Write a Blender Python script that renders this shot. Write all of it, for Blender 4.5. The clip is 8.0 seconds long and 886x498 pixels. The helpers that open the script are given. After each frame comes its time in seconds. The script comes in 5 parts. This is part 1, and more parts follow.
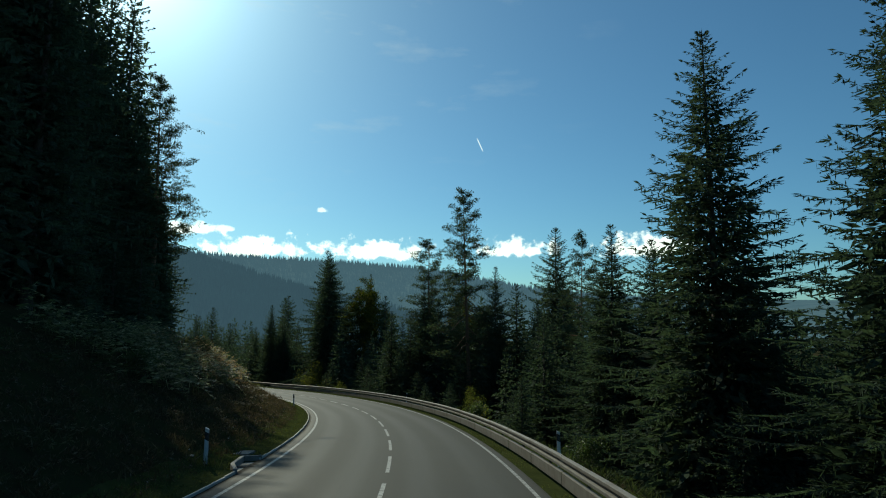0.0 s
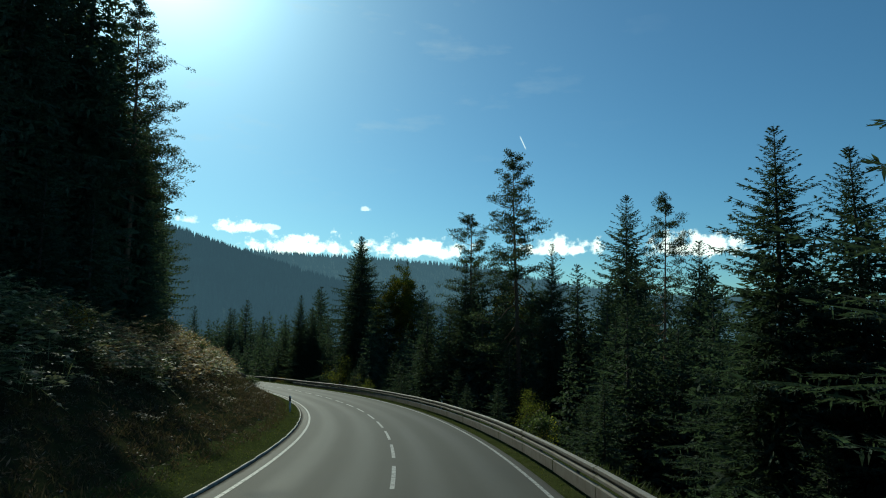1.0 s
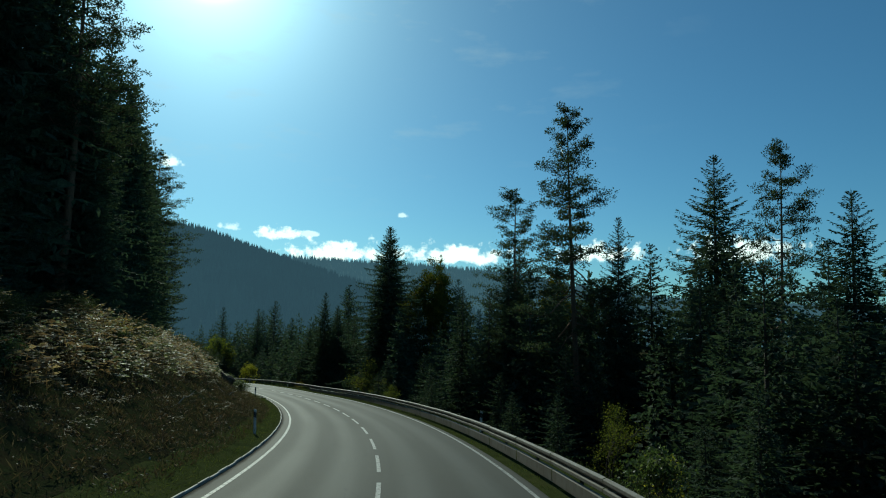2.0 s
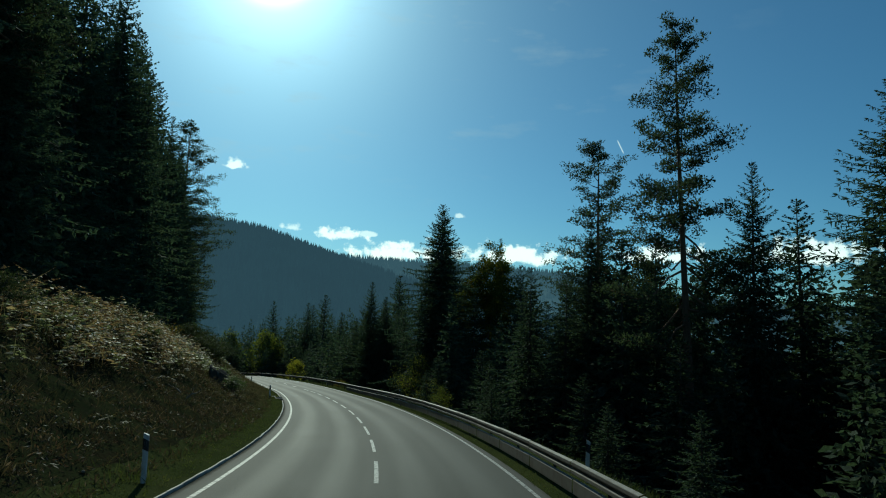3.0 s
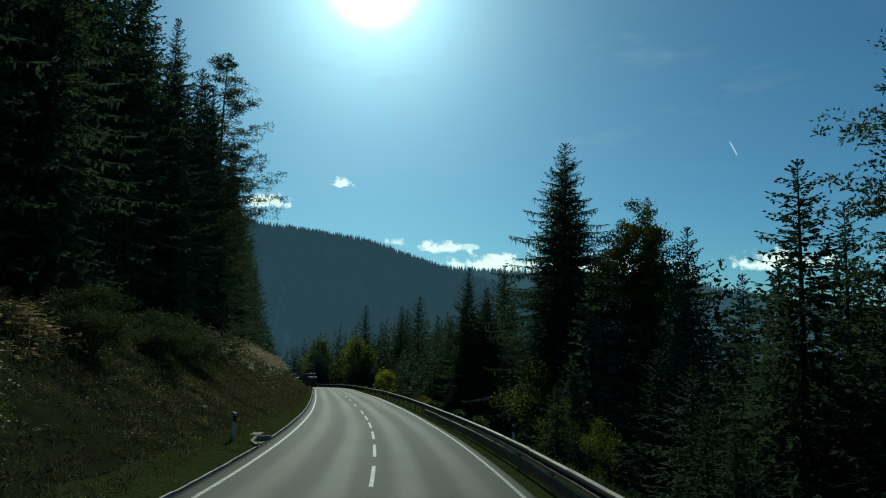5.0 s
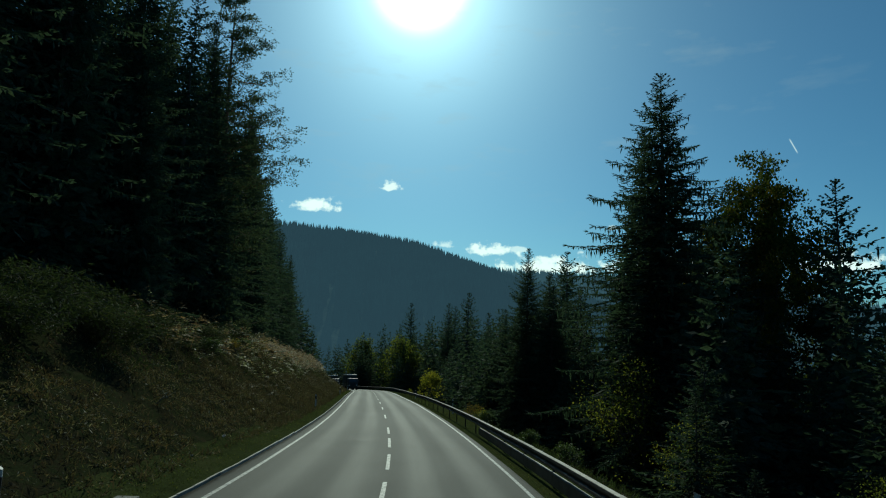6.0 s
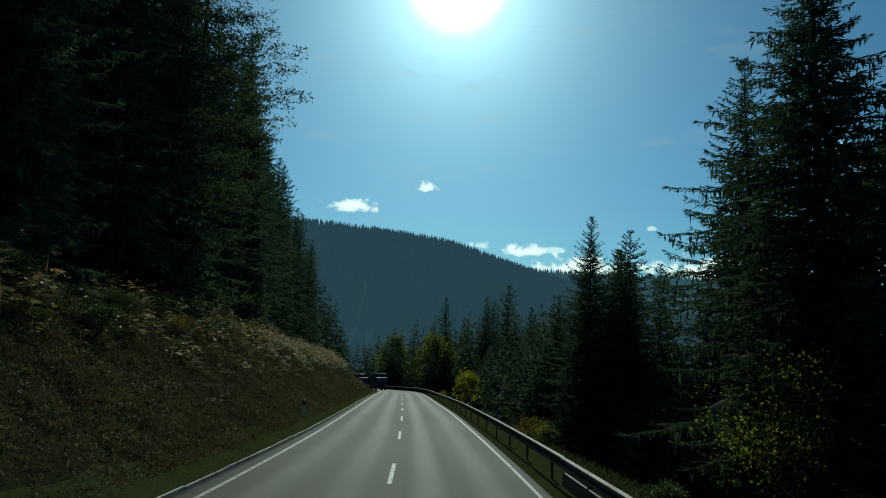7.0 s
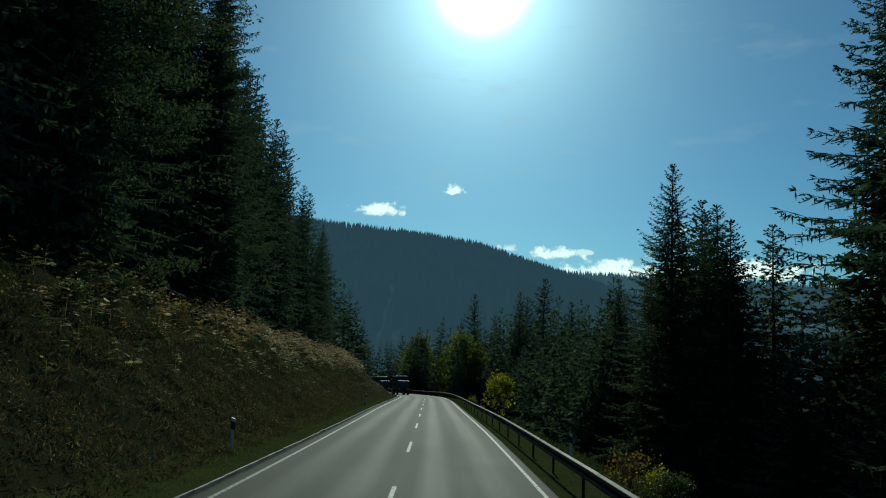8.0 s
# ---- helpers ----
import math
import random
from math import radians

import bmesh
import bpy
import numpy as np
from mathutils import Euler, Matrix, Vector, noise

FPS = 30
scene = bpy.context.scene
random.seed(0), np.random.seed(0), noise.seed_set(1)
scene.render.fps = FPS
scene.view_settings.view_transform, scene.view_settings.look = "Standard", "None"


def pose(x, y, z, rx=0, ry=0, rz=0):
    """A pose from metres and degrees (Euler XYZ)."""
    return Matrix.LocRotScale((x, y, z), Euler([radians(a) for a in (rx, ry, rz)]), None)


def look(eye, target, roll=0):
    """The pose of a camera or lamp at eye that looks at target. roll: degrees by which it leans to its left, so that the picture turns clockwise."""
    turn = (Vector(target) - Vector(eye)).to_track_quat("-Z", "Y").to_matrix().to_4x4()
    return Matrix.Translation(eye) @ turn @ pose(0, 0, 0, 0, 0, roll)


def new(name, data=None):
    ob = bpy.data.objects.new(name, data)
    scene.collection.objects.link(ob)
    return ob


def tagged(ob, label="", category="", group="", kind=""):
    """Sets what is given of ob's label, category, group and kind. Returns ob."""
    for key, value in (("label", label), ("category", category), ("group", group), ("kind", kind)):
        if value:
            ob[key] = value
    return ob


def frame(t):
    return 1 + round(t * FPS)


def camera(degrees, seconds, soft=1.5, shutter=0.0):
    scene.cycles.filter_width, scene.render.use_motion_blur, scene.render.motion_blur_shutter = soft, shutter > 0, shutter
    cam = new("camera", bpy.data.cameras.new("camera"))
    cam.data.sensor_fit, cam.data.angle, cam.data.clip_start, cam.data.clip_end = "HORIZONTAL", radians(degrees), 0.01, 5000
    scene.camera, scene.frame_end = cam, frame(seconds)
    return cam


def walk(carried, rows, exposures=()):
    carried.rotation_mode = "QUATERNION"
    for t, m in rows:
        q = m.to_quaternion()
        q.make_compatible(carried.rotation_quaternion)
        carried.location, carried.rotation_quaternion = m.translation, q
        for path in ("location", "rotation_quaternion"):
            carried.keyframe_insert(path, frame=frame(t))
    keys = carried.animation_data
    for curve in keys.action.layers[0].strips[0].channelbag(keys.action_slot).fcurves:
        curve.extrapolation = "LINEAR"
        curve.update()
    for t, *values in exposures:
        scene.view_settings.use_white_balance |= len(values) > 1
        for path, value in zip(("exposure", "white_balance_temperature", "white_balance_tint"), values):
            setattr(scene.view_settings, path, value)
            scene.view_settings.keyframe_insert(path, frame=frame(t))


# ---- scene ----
cam = camera(69.9, 8.0, soft=1.1)
# seconds, x, y, z, and the turns about x, y and z in degrees
PATH = [
    (0.0, 0.000, 0.000, 2.660, 96.337, -0.567, 0.012),
    (0.5, -0.017, 7.251, 2.005, 96.203, -0.616, 1.468),
    (1.0, -0.298, 14.242, 1.386, 96.150, -1.063, 3.813),
    (2.5, -2.213, 34.591, -0.469, 96.803, -1.655, 9.268),
    (3.0, -3.541, 41.614, -1.070, 96.523, -2.146, 12.207),
    (3.5, -5.145, 48.511, -1.677, 96.733, -1.872, 14.237),
    (4.0, -6.945, 55.274, -2.232, 97.161, -1.719, 16.249),
    (4.5, -9.079, 61.953, -2.764, 97.219, -1.764, 18.900),
    (6.0, -17.563, 82.090, -4.348, 97.377, -2.322, 25.868),
    (6.5, -20.961, 88.844, -4.942, 97.201, -2.293, 27.600),
    (7.0, -24.429, 95.420, -5.499, 97.279, -2.930, 29.071),
    (7.5, -27.977, 101.916, -6.066, 97.375, -2.751, 30.345),
    (8.0, -31.722, 108.347, -6.573, 97.427, -2.862, 31.587),
]
# seconds, stops, kelvin, tint: the picture darkens as the sun comes into view
EXPOSURES = [(0.0, 0.25, 6950, -4), (1.0, 0.18, 6600, -8), (2.5, -0.08, 6260, -13), (4.0, -0.29, 6220, -13), (8.0, -0.36, 6200, -13)]
walk(cam, [(t, pose(x, y, z, rx, ry, rz)) for t, x, y, z, rx, ry, rz in PATH], EXPOSURES)

# ---------------------------------------------------------------- light
SUN_DIR = Vector((-0.424, 0.752, 0.503)).normalized()
SUN_ELEV = math.asin(SUN_DIR.z)
SUN_AZ = math.atan2(SUN_DIR.x, SUN_DIR.y)

sun_data = bpy.data.lights.new("sun", "SUN")
sun_data.energy, sun_data.angle, sun_data.color = 2.7, radians(0.53), (1.0, 0.95, 0.84)
sun = new("sun", sun_data)
sun.matrix_world = look((0, 0, 60), Vector((0, 0, 60)) - SUN_DIR)


class Nodes:
    """Short hand for a node tree."""

    def __init__(self, tree):
        self.tree = tree
        tree.nodes.clear()

    def add(self, kind, inputs=None, **settings):
        node = self.tree.nodes.new(kind)
        if "operation" in settings:
            node.operation = settings["operation"]
        if "use_clamp" in settings:
            node.use_clamp = settings["use_clamp"]
        if "data_type" in settings:
            node.data_type = settings["data_type"]
        if "blend_type" in settings:
            node.blend_type = settings["blend_type"]
        if "interpolation_type" in settings:
            node.interpolation_type = settings["interpolation_type"]
        if "feature" in settings:
            node.feature = settings["feature"]
        if "uv_map" in settings:
            node.uv_map = settings["uv_map"]
        if "sky_type" in settings:
            node.sky_type = settings["sky_type"]
        if "sun_disc" in settings:
            node.sun_disc = settings["sun_disc"]
        if "sun_elevation" in settings:
            node.sun_elevation = settings["sun_elevation"]
        if "sun_rotation" in settings:
            node.sun_rotation = settings["sun_rotation"]
        if "altitude" in settings:
            node.altitude = settings["altitude"]
        if "air_density" in settings:
            node.air_density = settings["air_density"]
        if "dust_density" in settings:
            node.dust_density = settings["dust_density"]
        if "ozone_density" in settings:
            node.ozone_density = settings["ozone_density"]
        for key, value in (inputs or {}).items():
            if isinstance(value, bpy.types.NodeSocket):
                self.tree.links.new(value, node.inputs[key])
            else:
                node.inputs[key].default_value = value
        return node

    def math(self, op, a, b=0.0, c=None, clamp=False):
        values = {0: a, 1: b}
        if c is not None:
            values[2] = c
        return self.add("ShaderNodeMath", values, operation=op, use_clamp=clamp).outputs[0]

    def ramp(self, value, stops, ease="LINEAR"):
        node = self.add("ShaderNodeValToRGB", {0: value})
        node.color_ramp.interpolation = ease
        while len(node.color_ramp.elements) < len(stops):
            node.color_ramp.elements.new(0.5)
        for e, (p, col) in zip(node.color_ramp.elements, stops):
            e.position, e.color = p, (*col, 1) if len(col) == 3 else col
        return node.outputs[0]

    def mix(self, factor, a, b, blend="MIX"):
        node = self.add("ShaderNodeMix", {0: factor, 6: a if isinstance(a, bpy.types.NodeSocket) else (*a, 1), 7: b if isinstance(b, bpy.types.NodeSocket) else (*b, 1)}, data_type="RGBA", blend_type=blend)
        return node.outputs[2]

    def noise(self, vector, scale, detail=4.0, rough=0.55):
        return self.add("ShaderNodeTexNoise", {"Vector": vector, "Scale": scale, "Detail": detail, "Roughness": rough}).outputs["Fac"]


def build_world():
    world = bpy.data.worlds.new("sky")
    scene.world = world
    world.use_nodes = True
    n = Nodes(world.node_tree)
    way = n.add("ShaderNodeTexCoord").outputs["Generated"]
    sky = n.add("ShaderNodeTexSky", sky_type="NISHITA", sun_disc=False, sun_elevation=SUN_ELEV, sun_rotation=SUN_AZ, altitude=600.0, air_density=1.0, dust_density=0.6, ozone_density=2.2)
    # bright aureole of the low sun
    dot = n.add("ShaderNodeVectorMath", {0: way, 1: tuple(SUN_DIR)}, operation="DOT_PRODUCT").outputs["Value"]
    angle = n.math("MULTIPLY", n.math("ARCCOSINE", n.math("MINIMUM", dot, 0.999999)), 57.2958)
    disc = n.add("ShaderNodeMapRange", {"Value": angle, "From Min": 1.0, "From Max": 5.0, "To Min": 1.0, "To Max": 0.0}, interpolation_type="SMOOTHSTEP").outputs[0]
    near = n.math("EXPONENT", n.math("MULTIPLY", angle, -1 / 4.4))
    wide = n.math("EXPONENT", n.math("MULTIPLY", angle, -1 / 15.0))
    glow = n.math("ADD", n.math("MULTIPLY", disc, 45.0), n.math("ADD", n.math("MULTIPLY", near, 32.0), n.math("MULTIPLY", wide, 3.0)))
    # azimuth to the left of the y axis and elevation, in degrees
    sep = n.add("ShaderNodeSeparateXYZ", {0: way})
    az = n.math("MULTIPLY", n.math("ARCTAN2", n.math("MULTIPLY", sep.outputs[0], -1.0), sep.outputs[1]), 57.2958)
    el = n.math("MULTIPLY", n.math("ARCSINE", sep.outputs[2]), 57.2958)
    spot = n.add("ShaderNodeCombineXYZ", {0: az, 1: el}).outputs[0]
    puff = n.math("SUBTRACT", n.noise(spot, 0.85, 6.0, 0.6), 0.5)
    veil = n.noise(n.add("ShaderNodeMapping", {"Vector": spot, "Scale": (0.10, 0.33, 1.0)}).outputs[0], 1.0, 5.0, 0.6)
    cloud = None
    for a, e, ra, re, power in ((16.6, 5.9, 5.0, 1.1, 1.0), (6.2, 5.9, 4.6, 1.1, 1.0), (-6.5, 6.2, 3.6, 1.0, 0.95), (22.2, 7.3, 1.9, 0.75, 0.95),
                                (37.9, 10.6, 2.0, 0.75, 1.0), (31.2, 12.6, 1.1, 0.5, 0.9), (19.2, 7.5, 0.9, 0.35, 0.6), (11.0, 9.5, 0.5, 0.3, 0.55),
                                (26.0, 7.7, 1.0, 0.4, 0.6), (-18.0, 6.2, 4.5, 1.2, 0.9), (55.0, 9.5, 6.0, 1.4, 0.9)):
        u = n.math("DIVIDE", n.math("SUBTRACT", az, a), ra)
        v = n.math("DIVIDE", n.math("SUBTRACT", el, e), re)
        # flat bases: the lower half of each cloud is squeezed
        v = n.math("MULTIPLY", v, n.add("ShaderNodeMapRange", {"Value": v, "From Min": -0.3, "From Max": 0.1, "To Min": 1.9, "To Max": 1.0}).outputs[0])
        r = n.math("SQRT", n.math("ADD", n.math("MULTIPLY", u, u), n.math("MULTIPLY", v, v)))
        body = n.math("MULTIPLY", n.add("ShaderNodeMapRange", {"Value": n.math("SUBTRACT", r, n.math("MULTIPLY", puff, 3.4)), "From Min": 0.45, "From Max": 1.15, "To Min": 1.0, "To Max": 0.0}, interpolation_type="SMOOTHSTEP").outputs[0], power)
        cloud = body if cloud is None else n.math("MAXIMUM", cloud, body)
    # a short vapour trail
    ta, te = n.math("ADD", az, 3.25), n.math("SUBTRACT", el, 15.67)
    across = n.math("ABSOLUTE", n.math("SUBTRACT", n.math("MULTIPLY", ta, 0.902), n.math("MULTIPLY", te, 0.433)))
    length = n.math("ABSOLUTE", n.math("ADD", n.math("MULTIPLY", ta, 0.433), n.math("MULTIPLY", te, 0.902)))
    trail = n.math("MULTIPLY", n.add("ShaderNodeMapRange", {"Value": across, "From Min": 0.015, "From Max": 0.07, "To Min": 0.5, "To Max": 0.0}).outputs[0],
                   n.add("ShaderNodeMapRange", {"Value": length, "From Min": 0.45, "From Max": 0.7, "To Min": 1.0, "To Max": 0.0}).outputs[0])
    cloud = n.math("MAXIMUM", cloud, trail)
    thin = n.math("MULTIPLY", n.add("ShaderNodeMapRange", {"Value": veil, "From Min": 0.56, "From Max": 0.8}).outputs[0],
                  n.add("ShaderNodeMapRange", {"Value": el, "From Min": 8.0, "From Max": 16.0}).outputs[0])
    thin = n.math("MULTIPLY", thin, n.add("ShaderNodeMapRange", {"Value": angle, "From Min": 12.0, "From Max": 42.0, "To Min": 0.42, "To Max": 0.0}).outputs[0])
    base = n.mix(1.0, sky.outputs[0], (0.47, 0.82, 1.02), "MULTIPLY")
    tint = n.mix(1.0, base, n.mix(1.0, n.add("ShaderNodeCombineXYZ", {0: glow, 1: glow, 2: glow}).outputs[0], (0.72, 0.93, 1.05), "MULTIPLY"), "ADD")
    white = n.mix(thin, tint, (7.5, 8.6, 9.2))
    final = n.mix(cloud, white, (17.0, 18.5, 18.5))
    back = n.add("ShaderNodeBackground", {"Color": final, "Strength": 0.072})
    n.add("ShaderNodeOutputWorld", {"Surface": back.outputs[0]})


build_world()


# ---------------------------------------------------------------- materials
def material(name):
    m = bpy.data.materials.new(name)
    m.use_nodes = True
    return m, Nodes(m.node_tree)


def finish(n, colour, rough=0.8, metal=0.0, bump=None, bump_strength=0.3, bump_distance=0.02, specular=0.5):
    inputs = {"Base Color": colour if isinstance(colour, bpy.types.NodeSocket) else (*colour, 1), "Roughness": rough, "Metallic": metal, "Specular IOR Level": specular}
    if bump is not None:
        inputs["Normal"] = n.add("ShaderNodeBump", {"Height": bump, "Strength": bump_strength, "Distance": bump_distance}).outputs[0]
    shader = n.add("ShaderNodeBsdfPrincipled", inputs)
    n.add("ShaderNodeOutputMaterial", {"Surface": shader.outputs[0]})


def asphalt_material():
    m, n = material("asphalt")
    uv = n.add("ShaderNodeUVMap", uv_map="along").outputs[0]      # u: metres along, v: metres across
    place = n.add("ShaderNodeTexCoord").outputs["Object"]
    across = n.add("ShaderNodeSeparateXYZ", {0: uv}).outputs[1]
    stretch = n.add("ShaderNodeMapping", {"Vector": uv, "Scale": (0.035, 0.9, 1.0)}).outputs[0]
    streak = n.noise(stretch, 1.0, 4.0, 0.6)
    grain = n.noise(place, 85.0, 3.0, 0.7)
    patch = n.noise(place, 0.35, 4.0, 0.6)
    # wheel tracks polished by traffic, two in each lane
    lane = n.math("ABSOLUTE", n.math("SUBTRACT", n.math("ABSOLUTE", across), 1.75))
    track = n.add("ShaderNodeMapRange", {"Value": n.math("ABSOLUTE", n.math("SUBTRACT", lane, 0.8)), "From Min": 0.1, "From Max": 0.62, "To Min": 1.0, "To Max": 0.0}, interpolation_type="SMOOTHSTEP").outputs[0]
    worn = n.math("ADD", n.math("MULTIPLY", track, 0.5), n.math("MULTIPLY", n.math("SUBTRACT", streak, 0.5), 0.9))
    colour = n.ramp(n.math("ADD", n.math("MULTIPLY", grain, 0.55), n.math("MULTIPLY", patch, 0.45)), [(0.25, (0.022, 0.0217, 0.0166)), (0.75, (0.050, 0.049, 0.038))])
    colour = n.mix(n.math("MULTIPLY", worn, 0.35, clamp=True), colour, (0.072, 0.071, 0.057))
    cells = n.add("ShaderNodeTexVoronoi", {"Vector": n.add("ShaderNodeMapping", {"Vector": uv, "Scale": (0.11, 0.5, 1.0)}).outputs[0], "Scale": 1.0, "Randomness": 1.0}, feature="DISTANCE_TO_EDGE").outputs["Distance"]
    crack = n.math("MULTIPLY", n.math("LESS_THAN", n.math("ADD", cells, n.math("MULTIPLY", n.noise(place, 5.0), 0.03)), 0.017), n.math("GREATER_THAN", patch, 0.52))
    colour = n.mix(n.math("MULTIPLY", crack, 0.5), colour, (0.022, 0.022, 0.021))
    # silt washed into the gutter beside the kerb
    edge = n.math("ADD", across, n.math("MULTIPLY", n.math("SUBTRACT", n.noise(place, 3.0, 4.0, 0.6), 0.5), 0.16))
    silt = n.add("ShaderNodeMapRange", {"Value": edge, "From Min": -4.06, "From Max": -3.90, "To Min": 0.75, "To Max": 0.0}, interpolation_type="SMOOTHSTEP").outputs[0]
    colour = n.mix(silt, colour, (0.022, 0.019, 0.014))
    rough = n.math("SUBTRACT", n.math("ADD", n.math("MULTIPLY_ADD", silt, 0.22, 0.74), n.math("MULTIPLY", patch, 0.08)), n.math("MULTIPLY", worn, 0.12))
    finish(n, colour, rough, bump=grain, bump_strength=0.35, bump_distance=0.004, specular=n.math("MULTIPLY_ADD", silt, -0.26, 0.26))
    return m


def paint_material():
    m, n = material("road_paint")
    place = n.add("ShaderNodeTexCoord").outputs["Object"]
    wear = n.noise(place, 9.0, 5.0, 0.7)
    grain = n.noise(place, 90.0, 2.0)
    colour = n.ramp(wear, [(0.40, (0.07, 0.07, 0.062)), (0.49, (0.26, 0.26, 0.24)), (0.75, (0.42, 0.42, 0.39))])
    finish(n, colour, 0.62, bump=grain, bump_strength=0.3, bump_distance=0.003)
    return m


def concrete_material(name, low, high, rough=0.85):
    m, n = material(name)
    place = n.add("ShaderNodeTexCoord").outputs["Object"]
    tone = n.add("ShaderNodeObjectInfo").outputs["Random"]
    a, b = n.noise(place, 3.0, 5.0, 0.65), n.noise(place, 45.0, 4.0, 0.6)
    value = n.math("ADD", n.math("ADD", n.math("MULTIPLY", a, 0.6), n.math("MULTIPLY", b, 0.25)), n.math("MULTIPLY", tone, 0.34))
    colour = n.ramp(value, [(0.35, low), (0.75, high)])
    finish(n, colour, rough, bump=b, bump_strength=0.5, bump_distance=0.006)
    return m


def zinc_material(name, low, high):
    m, n = material(name)
    place = n.add("ShaderNodeTexCoord").outputs["Object"]
    tone = n.add("ShaderNodeObjectInfo").outputs["Random"]
    spangle = n.add("ShaderNodeTexVoronoi", {"Vector": place, "Scale": 26.0}).outputs["Color"]
    dirt = n.noise(place, 2.2, 5.0, 0.65)
    streak = n.noise(n.add("ShaderNodeMapping", {"Vector": place, "Scale": (5.0, 5.0, 0.7)}).outputs[0], 3.0, 4.0)
    colour = n.mix(n.math("MULTIPLY", spangle, 0.25), low, high)
    colour = n.mix(n.ramp(n.math("ADD", n.math("MULTIPLY", dirt, 0.6), n.math("MULTIPLY", streak, 0.4)), [(0.42, (0, 0, 0)), (0.66, (0.75, 0.75, 0.75))]), colour, (0.075, 0.062, 0.048))
    rough = n.math("ADD", 0.52, n.math("MULTIPLY", dirt, 0.22))
    rough = n.math("ADD", rough, n.math("MULTIPLY", tone, 0.08))
    finish(n, colour, rough, metal=0.15, bump=dirt, bump_strength=0.06, specular=0.3)
    return m


def foliage_material(name, stops, glow=0.35, rough=0.75, through_tint=(1.5, 1.45, 0.7), clump_scale=0.55, needles=0.0, gloss=0.04, spread=0.55):
    """Leaves and needles: a spread of tints over the single leaves, and light that comes through them."""
    m, n = material(name)
    island = n.add("ShaderNodeNewGeometry").outputs["Random Per Island"]
    whole = n.add("ShaderNodeObjectInfo").outputs["Random"]
    place = n.add("ShaderNodeTexCoord").outputs["Object"]
    clump = n.noise(place, clump_scale, 3.0, 0.6)
    value = n.math("ADD", n.math("ADD", n.math("MULTIPLY", n.math("SUBTRACT", island, 0.5), spread), 0.275), n.math("ADD", n.math("MULTIPLY", clump, 0.55), n.math("MULTIPLY", n.math("SUBTRACT", whole, 0.6), 0.25)))
    colour = n.ramp(value, stops)
    if needles:
        # single needles and the gaps between them
        comb = n.add("ShaderNodeMapRange", {"Value": n.noise(place, needles, 3.0, 0.75), "From Min": 0.38, "From Max": 0.62, "To Min": 0.55, "To Max": 1.12}).outputs[0]
        colour = n.mix(1.0, colour, n.add("ShaderNodeCombineXYZ", {0: comb, 1: comb, 2: comb}).outputs[0], "MULTIPLY")
    diffuse = n.add("ShaderNodeBsdfPrincipled", {"Base Color": colour, "Roughness": rough, "Specular IOR Level": gloss})
    light = n.add("ShaderNodeBsdfTranslucent", {"Color": n.mix(1.0, colour, through_tint, "MULTIPLY")})
    both = n.add("ShaderNodeMixShader", {0: glow, 1: diffuse.outputs[0], 2: light.outputs[0]})
    n.add("ShaderNodeOutputMaterial", {"Surface": both.outputs[0]})
    return m


def bark_material(name, low, high, scale=6.0):
    m, n = material(name)
    place = n.add("ShaderNodeTexCoord").outputs["Object"]
    ridged = n.add("ShaderNodeMapping", {"Vector": place, "Scale": (2.2, 2.2, 0.5)}).outputs[0]
    a = n.noise(ridged, scale, 6.0, 0.7)
    b = n.noise(place, 0.4, 3.0)
    colour = n.ramp(n.math("ADD", n.math("MULTIPLY", a, 0.7), n.math("MULTIPLY", b, 0.3)), [(0.3, low), (0.7, high)])
    finish(n, colour, 0.92, bump=a, bump_strength=0.8, bump_distance=0.04)
    return m


def soil_material(name, stops, scale):
    m, n = material(name)
    place = n.add("ShaderNodeTexCoord").outputs["Object"]
    a, b, c = n.noise(place, scale, 5.0, 0.65), n.noise(place, scale * 9, 5.0, 0.7), n.noise(place, 38.0, 3.0, 0.6)
    value = n.math("ADD", n.math("MULTIPLY", a, 0.5), n.math("ADD", n.math("MULTIPLY", b, 0.32), n.math("MULTIPLY", c, 0.18)))
    finish(n, n.ramp(value, stops), 0.95, bump=n.math("ADD", b, n.math("MULTIPLY", c, 0.4)), bump_strength=0.8, bump_distance=0.05, specular=0.0)
    return m


def plain_material(name, colour, rough=0.5, metal=0.0, spread=0.25, scale=8.0):
    m, n = material(name)
    place = n.add("ShaderNodeTexCoord").outputs["Object"]
    a = n.noise(place, scale, 5.0, 0.6)
    low = tuple(v * (1 - spread) for v in colour)
    high = tuple(min(1.0, v * (1 + spread)) for v in colour)
    finish(n, n.ramp(a, [(0.3, low), (0.7, high)]), rough, metal, bump=a, bump_strength=0.1)
    return m


def distance_material(name, low, high, haze_glow):
    """Wooded slopes a mile off, with haze put in as even blue emission."""
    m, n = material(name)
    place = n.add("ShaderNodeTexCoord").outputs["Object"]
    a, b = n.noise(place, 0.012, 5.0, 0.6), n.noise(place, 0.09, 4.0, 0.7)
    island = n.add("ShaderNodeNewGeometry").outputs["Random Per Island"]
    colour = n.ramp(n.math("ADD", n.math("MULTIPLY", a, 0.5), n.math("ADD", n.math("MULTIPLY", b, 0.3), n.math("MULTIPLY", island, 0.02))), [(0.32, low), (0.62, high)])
    shader = n.add("ShaderNodeBsdfPrincipled", {"Base Color": colour, "Roughness": 1.0, "Specular IOR Level": 0.0, "Emission Color": (*haze_glow, 1), "Emission Strength": 1.0})
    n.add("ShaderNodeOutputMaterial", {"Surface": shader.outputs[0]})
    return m


